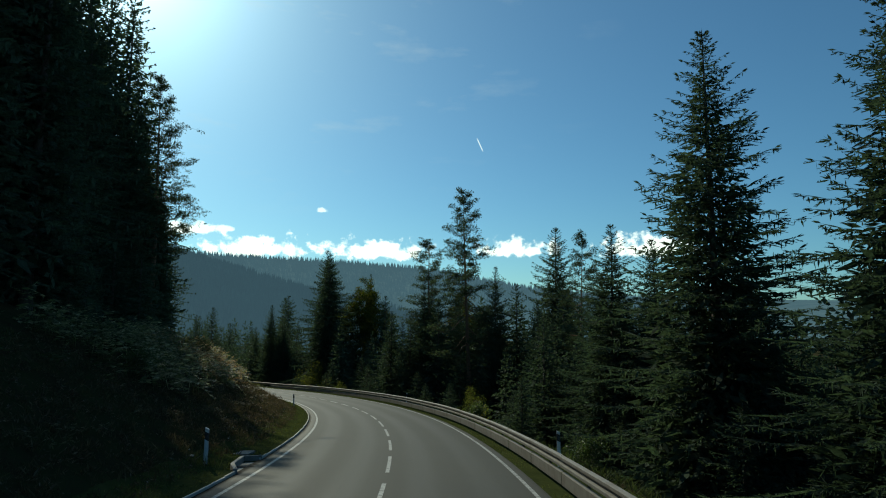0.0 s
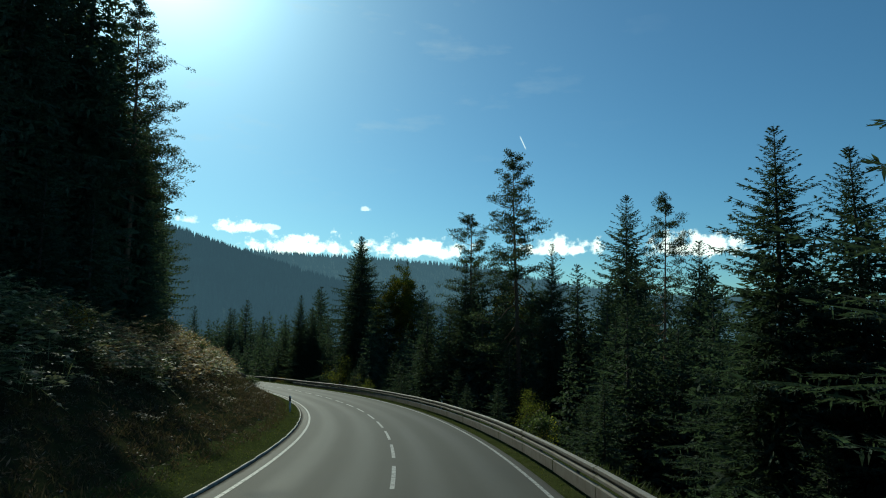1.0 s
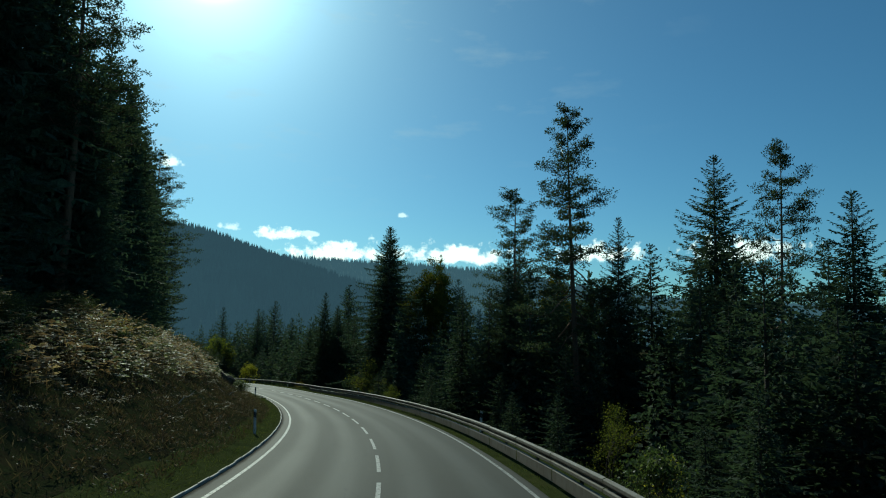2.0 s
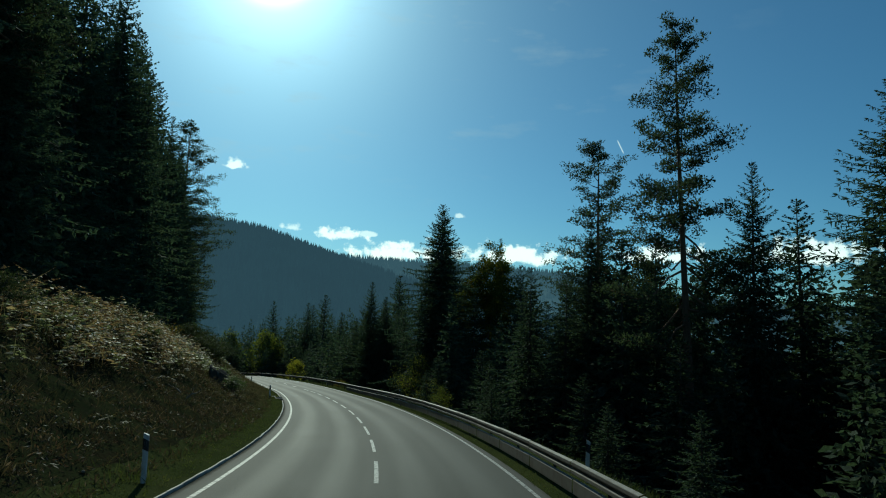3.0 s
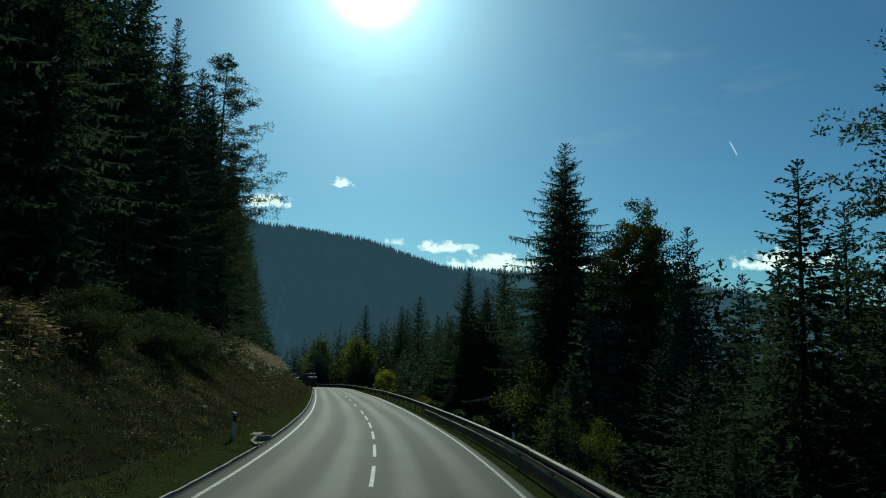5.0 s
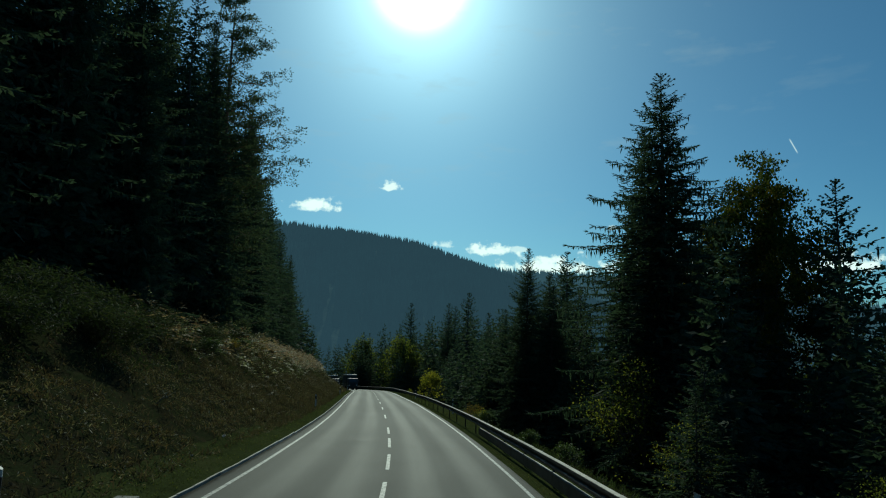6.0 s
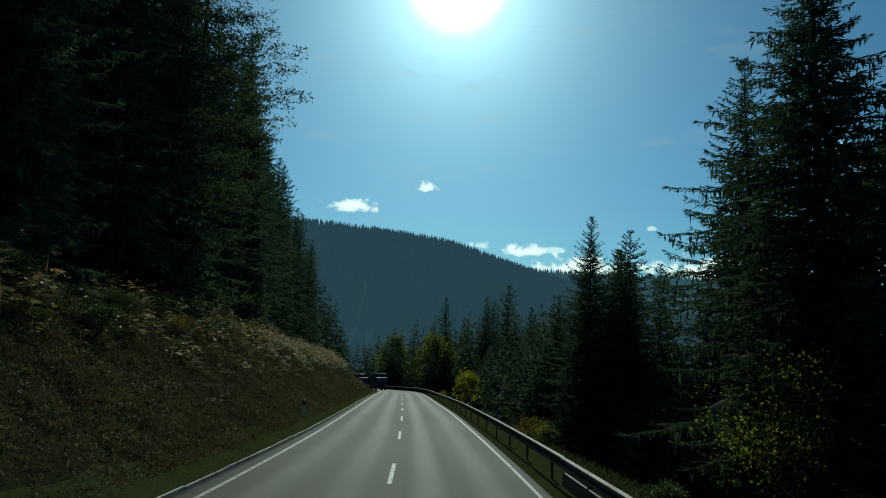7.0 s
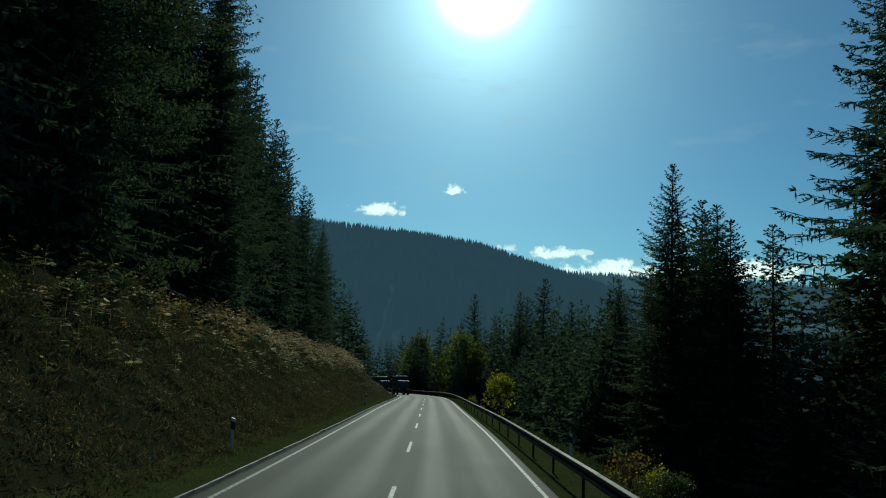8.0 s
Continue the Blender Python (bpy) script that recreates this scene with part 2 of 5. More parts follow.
ASPHALT = asphalt_material()
PAINT = paint_material()
KERBSTONE = concrete_material("kerb_concrete", (0.16, 0.152, 0.13), (0.46, 0.44, 0.385), 0.75)
CONCRETE = concrete_material("old_concrete", (0.08, 0.08, 0.07), (0.26, 0.25, 0.22))
ZINC = zinc_material("galvanised_steel", (0.115, 0.110, 0.098), (0.19, 0.185, 0.168))
# same steel darkened: the backlit side's shade is put into the colour
SHADEZINC = zinc_material("shaded_steel", (0.030, 0.027, 0.022), (0.060, 0.055, 0.046))
SPRUCE = foliage_material("spruce_needles", [(0.2, (0.046, 0.068, 0.050)), (0.6, (0.074, 0.102, 0.070)), (0.95, (0.102, 0.124, 0.080))], 0.34, 0.75, (1.15, 1.3, 0.85), 0.55, 7.0, 0.03, 0.30)
PINE = foliage_material("pine_needles", [(0.2, (0.048, 0.066, 0.046)), (0.6, (0.076, 0.100, 0.062)), (0.95, (0.12, 0.14, 0.078))], 0.34, 0.75, (1.25, 1.35, 0.8), 0.55, 9.0, 0.03, 0.30)
BEECH = foliage_material("turning_leaves", [(0.2, (0.030, 0.050, 0.012)), (0.5, (0.075, 0.085, 0.016)), (0.75, (0.14, 0.10, 0.022)), (0.97, (0.20, 0.10, 0.025))], 0.4)
YELLOWGREEN = foliage_material("yellow_green_leaves", [(0.2, (0.070, 0.095, 0.026)), (0.6, (0.14, 0.165, 0.042)), (0.95, (0.27, 0.25, 0.060))], 0.5)
YELLOW = foliage_material("yellow_leaves", [(0.2, (0.12, 0.14, 0.030)), (0.6, (0.28, 0.28, 0.055)), (0.95, (0.45, 0.38, 0.085))], 0.55)
RED = foliage_material("russet_leaves", [(0.2, (0.070, 0.060, 0.020)), (0.5, (0.15, 0.10, 0.035)), (0.75, (0.16, 0.15, 0.045)), (0.97, (0.36, 0.30, 0.13))], 0.45)
GREENLEAF = foliage_material("green_leaves", [(0.2, (0.030, 0.048, 0.018)), (0.6, (0.062, 0.088, 0.034)), (0.97, (0.16, 0.18, 0.09))], 0.45, 0.48, (1.3, 1.4, 0.8), 0.55, 0.0, 0.22)
VERGEGRASS = foliage_material("verge_grass", [(0.2, (0.042, 0.058, 0.020)), (0.6, (0.074, 0.094, 0.032)), (0.97, (0.13, 0.130, 0.060))], 0.4, 0.75, (1.3, 1.3, 0.7), 1.6)
DRYGRASS = foliage_material("dry_grass", [(0.2, (0.030, 0.028, 0.016)), (0.42, (0.070, 0.056, 0.034)), (0.62, (0.046, 0.050, 0.024)), (0.82, (0.095, 0.078, 0.050)), (0.98, (0.21, 0.18, 0.13))], 0.4, 0.8, (1.25, 1.2, 0.9), 1.3)
BRACKEN = foliage_material("bracken", [(0.2, (0.12, 0.082, 0.046)), (0.42, (0.25, 0.165, 0.095)), (0.62, (0.22, 0.20, 0.11)), (0.8, (0.36, 0.28, 0.17)), (0.97, (0.55, 0.46, 0.31))], 0.58, 0.5, (1.3, 1.22, 0.9), 0.35, 0.0, 0.09, 0.7)
PALEFERN = foliage_material("pale_fern", [(0.2, (0.060, 0.070, 0.036)), (0.45, (0.12, 0.135, 0.070)), (0.7, (0.21, 0.205, 0.125)), (0.97, (0.50, 0.49, 0.36))], 0.55, 0.48, (1.3, 1.33, 0.9), 0.5, 0.0, 0.15, 0.7)
BROOM = foliage_material("broom", [(0.2, (0.028, 0.040, 0.018)), (0.6, (0.052, 0.068, 0.030)), (0.95, (0.11, 0.115, 0.062))], 0.35, 0.7, (1.25, 1.3, 0.8), 0.55, 0.0, 0.03)
SPRUCEBARK = bark_material("spruce_bark", (0.045, 0.035, 0.028), (0.14, 0.115, 0.095))
PINEBARK = bark_material("pine_bark", (0.08, 0.045, 0.028), (0.26, 0.15, 0.085))
FOREST_FLOOR = soil_material("forest_floor", [(0.3, (0.028, 0.024, 0.014)), (0.55, (0.050, 0.044, 0.022)), (0.75, (0.055, 0.065, 0.026))], 0.35)
BANK_SOIL = soil_material("bank_soil", [(0.34, (0.014, 0.013, 0.008)), (0.45, (0.032, 0.029, 0.016)), (0.53, (0.026, 0.034, 0.014)), (0.60, (0.048, 0.038, 0.022)), (0.74, (0.11, 0.09, 0.06))], 0.9)
HERBS = foliage_material("bank_herbs", [(0.2, (0.050, 0.054, 0.030)), (0.4, (0.080, 0.068, 0.038)), (0.55, (0.070, 0.082, 0.036)), (0.7, (0.13, 0.084, 0.050)), (0.84, (0.098, 0.098, 0.054)), (0.98, (0.21, 0.19, 0.13))], 0.4, 0.55, (1.3, 1.25, 0.8), 0.9, 0.0, 0.12, 0.7)
RUSTHERBS = foliage_material("rusty_herbs", [(0.2, (0.036, 0.030, 0.020)), (0.42, (0.080, 0.056, 0.036)), (0.6, (0.060, 0.060, 0.034)), (0.8, (0.125, 0.080, 0.054)), (0.98, (0.27, 0.24, 0.19))], 0.35, 0.55, (1.25, 1.15, 0.85), 0.9, 0.0, 0.12, 0.7)
TURF = soil_material("turf", [(0.3, (0.024, 0.028, 0.012)), (0.5, (0.046, 0.056, 0.020)), (0.66, (0.060, 0.062, 0.026)), (0.82, (0.11, 0.095, 0.055))], 0.8)
WHITE = foliage_material("white_plastic", [(0.2, (0.50, 0.51, 0.50)), (0.9, (0.62, 0.63, 0.62))], 0.15, 0.45, (1.0, 1.0, 0.98), 3.0, 0.0, 0.4, 0.1)
BLACK = plain_material("black_plastic", (0.02, 0.02, 0.021), 0.5)
REFLECTOR = plain_material("reflector", (0.55, 0.57, 0.58), 0.15, 0.3, spread=0.1)
TRUCKPAINT = plain_material("dull_green_paint", (0.030, 0.034, 0.026), 0.5)
TARPAULIN = plain_material("grey_green_canvas", (0.045, 0.047, 0.038), 0.85)
RUBBER = plain_material("tyre_rubber", (0.018, 0.018, 0.018), 0.8)
GLASSDARK = plain_material("windscreen_glass", (0.02, 0.025, 0.03), 0.06, spread=0.05)
LAMPGLASS = plain_material("headlamp_glass", (0.75, 0.75, 0.72), 0.1, 0.2, spread=0.05)
ROCK = soil_material("rock", [(0.3, (0.05, 0.045, 0.036)), (0.55, (0.12, 0.105, 0.085)), (0.8, (0.28, 0.25, 0.20))], 1.4)
PALEWOOD = bark_material("weathered_wood", (0.14, 0.12, 0.095), (0.42, 0.37, 0.30), 9.0)
PALESTONE = soil_material("pale_stone", [(0.3, (0.20, 0.19, 0.16)), (0.6, (0.42, 0.40, 0.36)), (0.8, (0.6, 0.58, 0.53))], 2.0)
# the last colour is the blue emission that stands in for haze
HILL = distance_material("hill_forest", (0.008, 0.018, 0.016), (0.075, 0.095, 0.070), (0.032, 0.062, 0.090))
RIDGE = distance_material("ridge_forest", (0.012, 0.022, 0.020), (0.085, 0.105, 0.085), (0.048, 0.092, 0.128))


# ---------------------------------------------------------------- mesh helpers
rng = np.random.default_rng(7)


def mesh_of(name, verts, faces, mats, smooth=False, face_mats=None):
    me = bpy.data.meshes.new(name)
    me.from_pydata(verts.tolist() if isinstance(verts, np.ndarray) else verts, [], faces.tolist() if isinstance(faces, np.ndarray) else faces)
    for m in mats:
        me.materials.append(m)
    if smooth:
        me.polygons.foreach_set("use_smooth", np.ones(len(me.polygons), dtype=bool))
    if face_mats is not None:
        me.polygons.foreach_set("material_index", face_mats)
    me.update()
    return me


def mesh_from_bm(name, bm, mat):
    bmesh.ops.recalc_face_normals(bm, faces=bm.faces)
    me = bpy.data.meshes.new(name)
    bm.to_mesh(me)
    bm.free()
    me.materials.append(mat)
    return me


def part(name, bm, mat, parent, label=""):
    ob = new(name, mesh_from_bm(name, bm, mat))
    ob.parent = parent
    return tagged(ob, label)


def box(bm, lo, hi, bevel=0.0, turn=None):
    size = Vector(hi) - Vector(lo)
    mid = (Vector(lo) + Vector(hi)) / 2
    m = Matrix.Translation(mid) @ (turn or Matrix()) @ Matrix.Diagonal((*size, 1))
    got = bmesh.ops.create_cube(bm, size=1.0, matrix=m)
    if bevel:
        edges = list({e for v in got["verts"] for e in v.link_edges})
        bmesh.ops.bevel(bm, geom=edges, offset=bevel, segments=2, affect="EDGES", profile=0.5)
    return bm


def rod(bm, a, b, r0, r1=None, sides=8):
    a, b = Vector(a), Vector(b)
    m = Matrix.Translation((a + b) / 2) @ (b - a).to_track_quat("Z", "Y").to_matrix().to_4x4()
    bmesh.ops.create_cone(bm, cap_ends=True, segments=sides, radius1=r0, radius2=r0 if r1 is None else r1, depth=(b - a).length, matrix=m)
    return bm


def kites(a, b, width, side=None):
    """Narrow four-cornered leaves from the points a to the points b."""
    d = b - a
    if side is None:
        side = np.cross(d, rng.normal(size=a.shape))
    else:
        side = np.cross(d, side)
    side /= np.linalg.norm(side, axis=1)[:, None] + 1e-9
    mid = a + 0.42 * d
    w = np.asarray(width).reshape(-1, 1) / 2
    verts = np.stack([a, mid + side * w, b, mid - side * w], 1).reshape(-1, 3)
    return verts


def kite_mesh(name, chunks, mat):
    verts = np.concatenate(chunks)
    faces = np.arange(len(verts)).reshape(-1, 4)
    return mesh_of(name, verts, faces, [mat])


def tube(points, radii, sides=8):
    """Verts and quads of a tube along points."""
    pts = np.asarray(points, float)
    verts, faces = [], []
    for i, p in enumerate(pts):
        d = pts[min(i + 1, len(pts) - 1)] - pts[max(i - 1, 0)]
        d /= np.linalg.norm(d) + 1e-9
        u = np.cross(d, (0.31, 0.95, 0.05) if abs(d[2]) > 0.5 else (0, 0, 1.0))
        u /= np.linalg.norm(u)
        v = np.cross(d, u)
        for k in range(sides):
            a = 2 * math.pi * k / sides
            verts.append(p + radii[i] * (math.cos(a) * u + math.sin(a) * v))
    for i in range(len(pts) - 1):
        for k in range(sides):
            k2 = (k + 1) % sides
            faces.append((i * sides + k, i * sides + k2, (i + 1) * sides + k2, (i + 1) * sides + k))
    return verts, faces


class Tubes:
    def __init__(self):
        self.v, self.f = [], []

    def add(self, points, radii, sides=6):
        v, f = tube(points, radii, sides)
        n = len(self.v)
        self.v += v
        self.f += [tuple(i + n for i in q) for q in f]

    def mesh(self, name, mat):
        return mesh_of(name, np.array(self.v), self.f, [mat], smooth=True)


# ---------------------------------------------------------------- the road's line
STEP = 20.0
S0 = -80.0
CURVE = [0.0035] * 4 + [0.0035, 0.00672, 0.00702, 0.00556, 0.00362, 0.00278, 0.00036, 0.00052, -0.00024, 0.0, 0.00156, 0.00548, 0.00981, 0.0098, 0.0098, 0.0098]
LEVEL = [-0.715, -2.493, -4.182, -5.788, -7.284, -8.736, -10.195, -11.634, -13.171, -14.751, -16.379, -18.021, -19.824]
LEVEL = [LEVEL[0] + 1.8 * i for i in (4, 3, 2, 1)] + LEVEL + [LEVEL[-1] - 1.7 * i for i in (1, 2, 3)]
BANKING = [-0.0056] * 4 + [-0.0056, -0.0121, -0.0135, -0.0104, -0.0141, -0.0264, 0.0, 0.004, -0.0064, -0.0057, -0.0044, 0.0, 0.0, 0.0, 0.0, 0.0]
KNOTS = S0 + STEP * np.arange(len(CURVE))
LINE_S = np.arange(S0, 300.01, 0.5)
kap = np.interp(LINE_S, KNOTS, CURVE)
LINE_H = np.concatenate([[0], np.cumsum((kap[1:] + kap[:-1]) / 4)])
LINE_H += 0.0042 - np.interp(0, LINE_S, LINE_H)
half = (LINE_H[1:] + LINE_H[:-1]) / 2
LINE_X = np.concatenate([[0], np.cumsum(-np.sin(half) * 0.5)])
LINE_Y = np.concatenate([[0], np.cumsum(np.cos(half) * 0.5)])
LINE_X += -1.266 - np.interp(0, LINE_S, LINE_X)
LINE_Y += 8.0 - np.interp(0, LINE_S, LINE_Y)
LINE_Z = np.interp(LINE_S, KNOTS, LEVEL)
soft = np.ones(25) / 25
LINE_Z[12:-12] = np.convolve(LINE_Z, soft, "valid")
LINE_B = np.interp(LINE_S, KNOTS, BANKING)


def road_at(s, d, up=0.0):
    """World points at s metres along and d metres to the right of the centre line, up above the road's surface (arrays)."""
    s, d = np.broadcast_arrays(np.asarray(s, float), np.asarray(d, float))
    x, y, h, z, b = (np.interp(s, LINE_S, a) for a in (LINE_X, LINE_Y, LINE_H, LINE_Z, LINE_B))
    return np.stack([x + d * np.cos(h), y + d * np.sin(h), z + np.clip(d, -6, 6) * b + up], -1)


def along(x, y):
    """s and d of points of the plan (arrays)."""
    x, y = np.asarray(x, float).ravel(), np.asarray(y, float).ravel()
    s, d = np.empty(len(x)), np.empty(len(x))
    lx, ly, lh, ls = LINE_X[::2], LINE_Y[::2], LINE_H[::2], LINE_S[::2]
    for i in range(0, len(x), 20000):
        px, py = x[i:i + 20000], y[i:i + 20000]
        j = np.argmin((px[:, None] - lx) ** 2 + (py[:, None] - ly) ** 2, axis=1)
        dx, dy = px - lx[j], py - ly[j]
        d[i:i + 20000] = dx * np.cos(lh[j]) + dy * np.sin(lh[j])
        t = -dx * np.sin(lh[j]) + dy * np.cos(lh[j])
        s[i:i + 20000] = ls[j] + np.clip(t, -1, 1)
        end = (j == 0) | (j == len(lx) - 1)
        d[i:i + 20000] = np.where(end, np.sign(d[i:i + 20000]) * np.hypot(dx, dy), d[i:i + 20000])
    return s, d


def ripple(s, d):
    return (np.sin(0.31 * s + 0.9 * np.sin(0.13 * d)) + np.sin(0.77 * s - 0.6 * d + 1.3) * 0.6 + np.sin(1.9 * s + 1.1 * d) * 0.3 + np.sin(0.093 * s + 2.0) * 1.2) / 2.2


CROSS_D = [-400, -160, -80, -40, -20, -16, -12.6, -11.6, -9.0, -6.6, -5.3, -4.15, 3.8, 5.0, 6.2, 8.0, 20, 45, 80, 160, 400]
CROSS_Z = [70, 44, 27, 14.5, 7.9, 6.6, 5.5, 5.0, 2.85, 0.95, 0.20, 0.05, -0.03, -0.06, -0.18, -0.9, -6.6, -16.5, -21, -24, -26]


def lie(s, d):
    """Height of the ground over the road's level."""
    z = np.interp(d, CROSS_D, CROSS_Z)
    # the cutting is lower where the bend begins
    low = np.interp(s, [70, 120], [0.80, 0.94])
    z = np.where(d < -5.4, z * (1 + (low - 1) * np.interp(-d, [5.4, 8, 14, 60], [0, 1, 1, 0])), z)
    rough = np.clip((-d - 6.2) / 4, 0, 1) * 0.34 + np.clip((d - 7) / 6, 0, 1) * 0.5
    return z + rough * ripple(s, d)


def ground_at(s, d):
    p = road_at(s, d)
    zr = np.interp(np.asarray(s, float), LINE_S, LINE_Z)
    p[..., 2] = zr + lie(np.asarray(s, float), np.asarray(d, float))
    # near the road the ground takes up its crossfall
    p[..., 2] += np.clip(d, -6, 6) * np.interp(np.asarray(s, float), LINE_S, LINE_B) * np.clip((11.0 - np.abs(d)) / 5.0, 0, 1)
    return p


def strip(name, s_values, d_values, height, mats, uv=True, smooth=True):
    """A surface laid along the road."""
    s, d = np.meshgrid(s_values, d_values, indexing="ij")
    p = height(s, d)
    verts = p.reshape(-1, 3)
    m = len(d_values)
    i, j = np.meshgrid(np.arange(len(s_values) - 1), np.arange(m - 1), indexing="ij")
    a = (i * m + j).ravel()
    faces = np.stack([a, a + 1, a + m + 1, a + m], 1)
    me = mesh_of(name, verts, faces, mats, smooth)
    if uv:
        layer = me.uv_layers.new(name="along")
        loops = np.empty(len(me.loops), dtype=np.int32)
        me.loops.foreach_get("vertex_index", loops)
        flat = np.stack([s.ravel(), d.ravel()], 1)[loops]
        layer.data.foreach_set("uv", flat.ravel())
    return me


# ---------------------------------------------------------------- ground, bank and verges
def graded(lo, hi, fine, grow, far):
    inner = list(np.arange(lo, hi + fine / 2, fine))
    step, v = fine, hi
    up = []
    while v < far:
        step *= grow
        v += step
        up.append(v)
    step, v = fine, lo
    down = []
    while v > -far:
        step *= grow
        v -= step
        down.append(v)
    return np.array(down[::-1] + inner + up)


def build_ground():
    gx, gy = graded(-150, 60, 2.2, 1.22, 4200), graded(-40, 270, 2.2, 1.22, 4200)
    X, Y = np.meshgrid(gx, gy, indexing="ij")
    s, d = along(X, Y)
    z = np.interp(s, LINE_S, LINE_Z) + lie(s, d)
    # under the road, its verges and the near bank the sheet keeps below their surfaces
    z -= 0.45 * np.clip((16.5 + d) / 1.5, 0, 1) * np.clip((6.6 - d) / 1.2, 0, 1)
    r = np.hypot(X.ravel() + 30, Y.ravel() - 110)
    far = np.clip((r - 260) / 500, 0, 1)
    z = z * (1 - far) + (-48) * far
    verts = np.stack([X.ravel(), Y.ravel(), z], 1)
    m = len(gy)
    i, j = np.meshgrid(np.arange(len(gx) - 1), np.arange(m - 1), indexing="ij")
    a = (i * m + j).ravel()
    me = mesh_of("ground", verts, np.stack([a, a + m, a + m + 1, a + 1], 1), [FOREST_FLOOR], True)
    tagged(new("ground", me), "dark forest floor of needles and moss on a steep slope", "ground", kind="structure")


build_ground()


def bank_height(s, d):
    p = ground_at(s, d)
    fine = np.clip((-d - 6.0) / 2, 0, 1)
    p[..., 2] += fine * 0.035 * (np.sin(3.1 * s + 2.3 * d) + np.sin(5.3 * s - 4.1 * d + 0.7 * np.sin(s)) * 0.7)
    p[..., 2] += fine * 0.10 * (np.sin(1.15 * s + 1.7 * d + 1.1 * np.sin(0.6 * s)) * np.sin(1.6 * d - 0.7 * s) + 0.5 * np.sin(2.2 * s - 1.9 * d))
    p[..., 2] -= 0.8 * np.clip((-d - 16.6) / 1.0, 0, 1)
    return p


S_NEAR = np.arange(-30, 285.1, 0.6)
tagged(new("bank", strip("bank", S_NEAR, np.concatenate([np.linspace(-18.0, -6.6, 26), np.linspace(-6.2, -5.6, 3)]), bank_height, [BANK_SOIL])),
              "steep brown earth cutting above the road", "bank", kind="structure")


def in_gully(s, d):
    """Where the drain inlets cut into the verge."""
    return (((s > 10.6) & (s < 12.95)) | ((s > 85.6) & (s < 87.95))) & (d > -4.62) & (d < 0)


def verge_height(s, d):
    p = ground_at(s, d)
    p[..., 2] -= 0.22 * in_gully(s, d)
    p[..., 2] += 0.02 * np.sin(2.1 * s + 3 * d) * np.clip(np.abs(d) - 4.4, 0, 1)
    p[..., 2] -= 0.12 * np.clip((-d - 5.7) / 0.3, 0, 1) + 0.5 * np.clip((d - 6.6) / 0.6, 0, 1)
    return p


tagged(new("verge_left", strip("verge_left", S_NEAR, np.concatenate([np.linspace(-6.0, -4.9, 4), [-4.70, -4.58, -4.4, -4.15]]), verge_height, [TURF])), "narrow mown grass verge at the foot of the bank", "verge", kind="structure")
tagged(new("verge_right", strip("verge_right", S_NEAR, np.linspace(3.72, 7.2, 12), verge_height, [TURF])), "worn grass verge under the crash barrier", "verge", kind="structure")


# ---------------------------------------------------------------- road
def road_height(s, d):
    p = road_at(s, d)
    p[..., 2] -= 0.03 * np.clip((np.abs(d) - 3.7) / 0.2, 0, 1) * (d > 0) + 0.3 * (np.abs(d) > 4.17)
    return p


ROAD = tagged(new("road", strip("road", np.arange(-80, 300, 1.0), np.array([-4.20, -4.15, -3.6, -2.6, -1.7, -0.85, 0, 0.85, 1.7, 2.6, 3.6, 3.84, 3.94, 4.26]), road_height, [ASPHALT])),
              "grey asphalt country road curving to the left downhill", "road", kind="structure")


def line_mark(name, s0, s1, d, width, step=1.0, label=""):
    n = max(2, int((s1 - s0) / step) + 1)
    me = strip(name, np.linspace(s0, s1, n), np.array([d - width / 2, d + width / 2]), lambda s, q: road_at(s, q, 0.006), [PAINT], uv=False)
    ob = new(name, me)
    ob.parent = ROAD
    return tagged(ob, label)


# centre dashes: close together through the bend, wide apart on the straight
FIRST = np.interp(np.arange(-14, 20), [-14, 0, 3, 7, 9, 12, 16, 18, 19], [-72.0, 4.9, 21.4, 43.2, 55.0, 71.8, 95.5, 107.3, 113.2])[:-1]
for s in FIRST:
    line_mark("lane_dash", s, s + 3.7, 0.0, 0.11)
for s in np.arange(118.4, 280, 10.95):
    line_mark("lane_dash", s, s + 3.7, 0.0, 0.11)
for d in (-3.6, 3.6):
    s = -80.0
    while s < 290:
        run = 26.0 + 9.0 * rng.random()
        line_mark("edge_line", s, min(s + run, 295), d, 0.105)
        s += run + 0.05


# ---------------------------------------------------------------- kerb
def frame_at(s, d, length, up=0.0):
    """Pose of a straight piece of that length laid along the road: its x axis runs along, y to the left."""
    a, b = Vector(road_at(s, d, up)), Vector(road_at(s + length, d, up))
    xa = (b - a).normalized()
    ya = Vector((0, 0, 1)).cross(xa).normalized()
    za = xa.cross(ya)
    m = Matrix((xa, ya, za)).transposed().to_4x4()
    m.translation = a
    return m


KERB = tagged(new("kerb"), "low weathered concrete kerb along the inner edge of the bend", "kerb", kind="structure")


def kerb_meshes():
    out = []
    for k in range(4):
        bm = bmesh.new()
        box(bm, (0.012, -0.024, -0.2), (0.985, 0.03, 0.066 + 0.004 * k), 0.010)
        for v in bm.verts:
            v.co += Vector((0, 0.002, 0.002)) * math.sin(9 * v.co.x + 2 * k + 5 * v.co.y)
        out.append(mesh_from_bm("kerbstone", bm, KERBSTONE))
    return out


KERBS = kerb_meshes()
GAPS = ((10.0, 13.0), (85.0, 88.0))
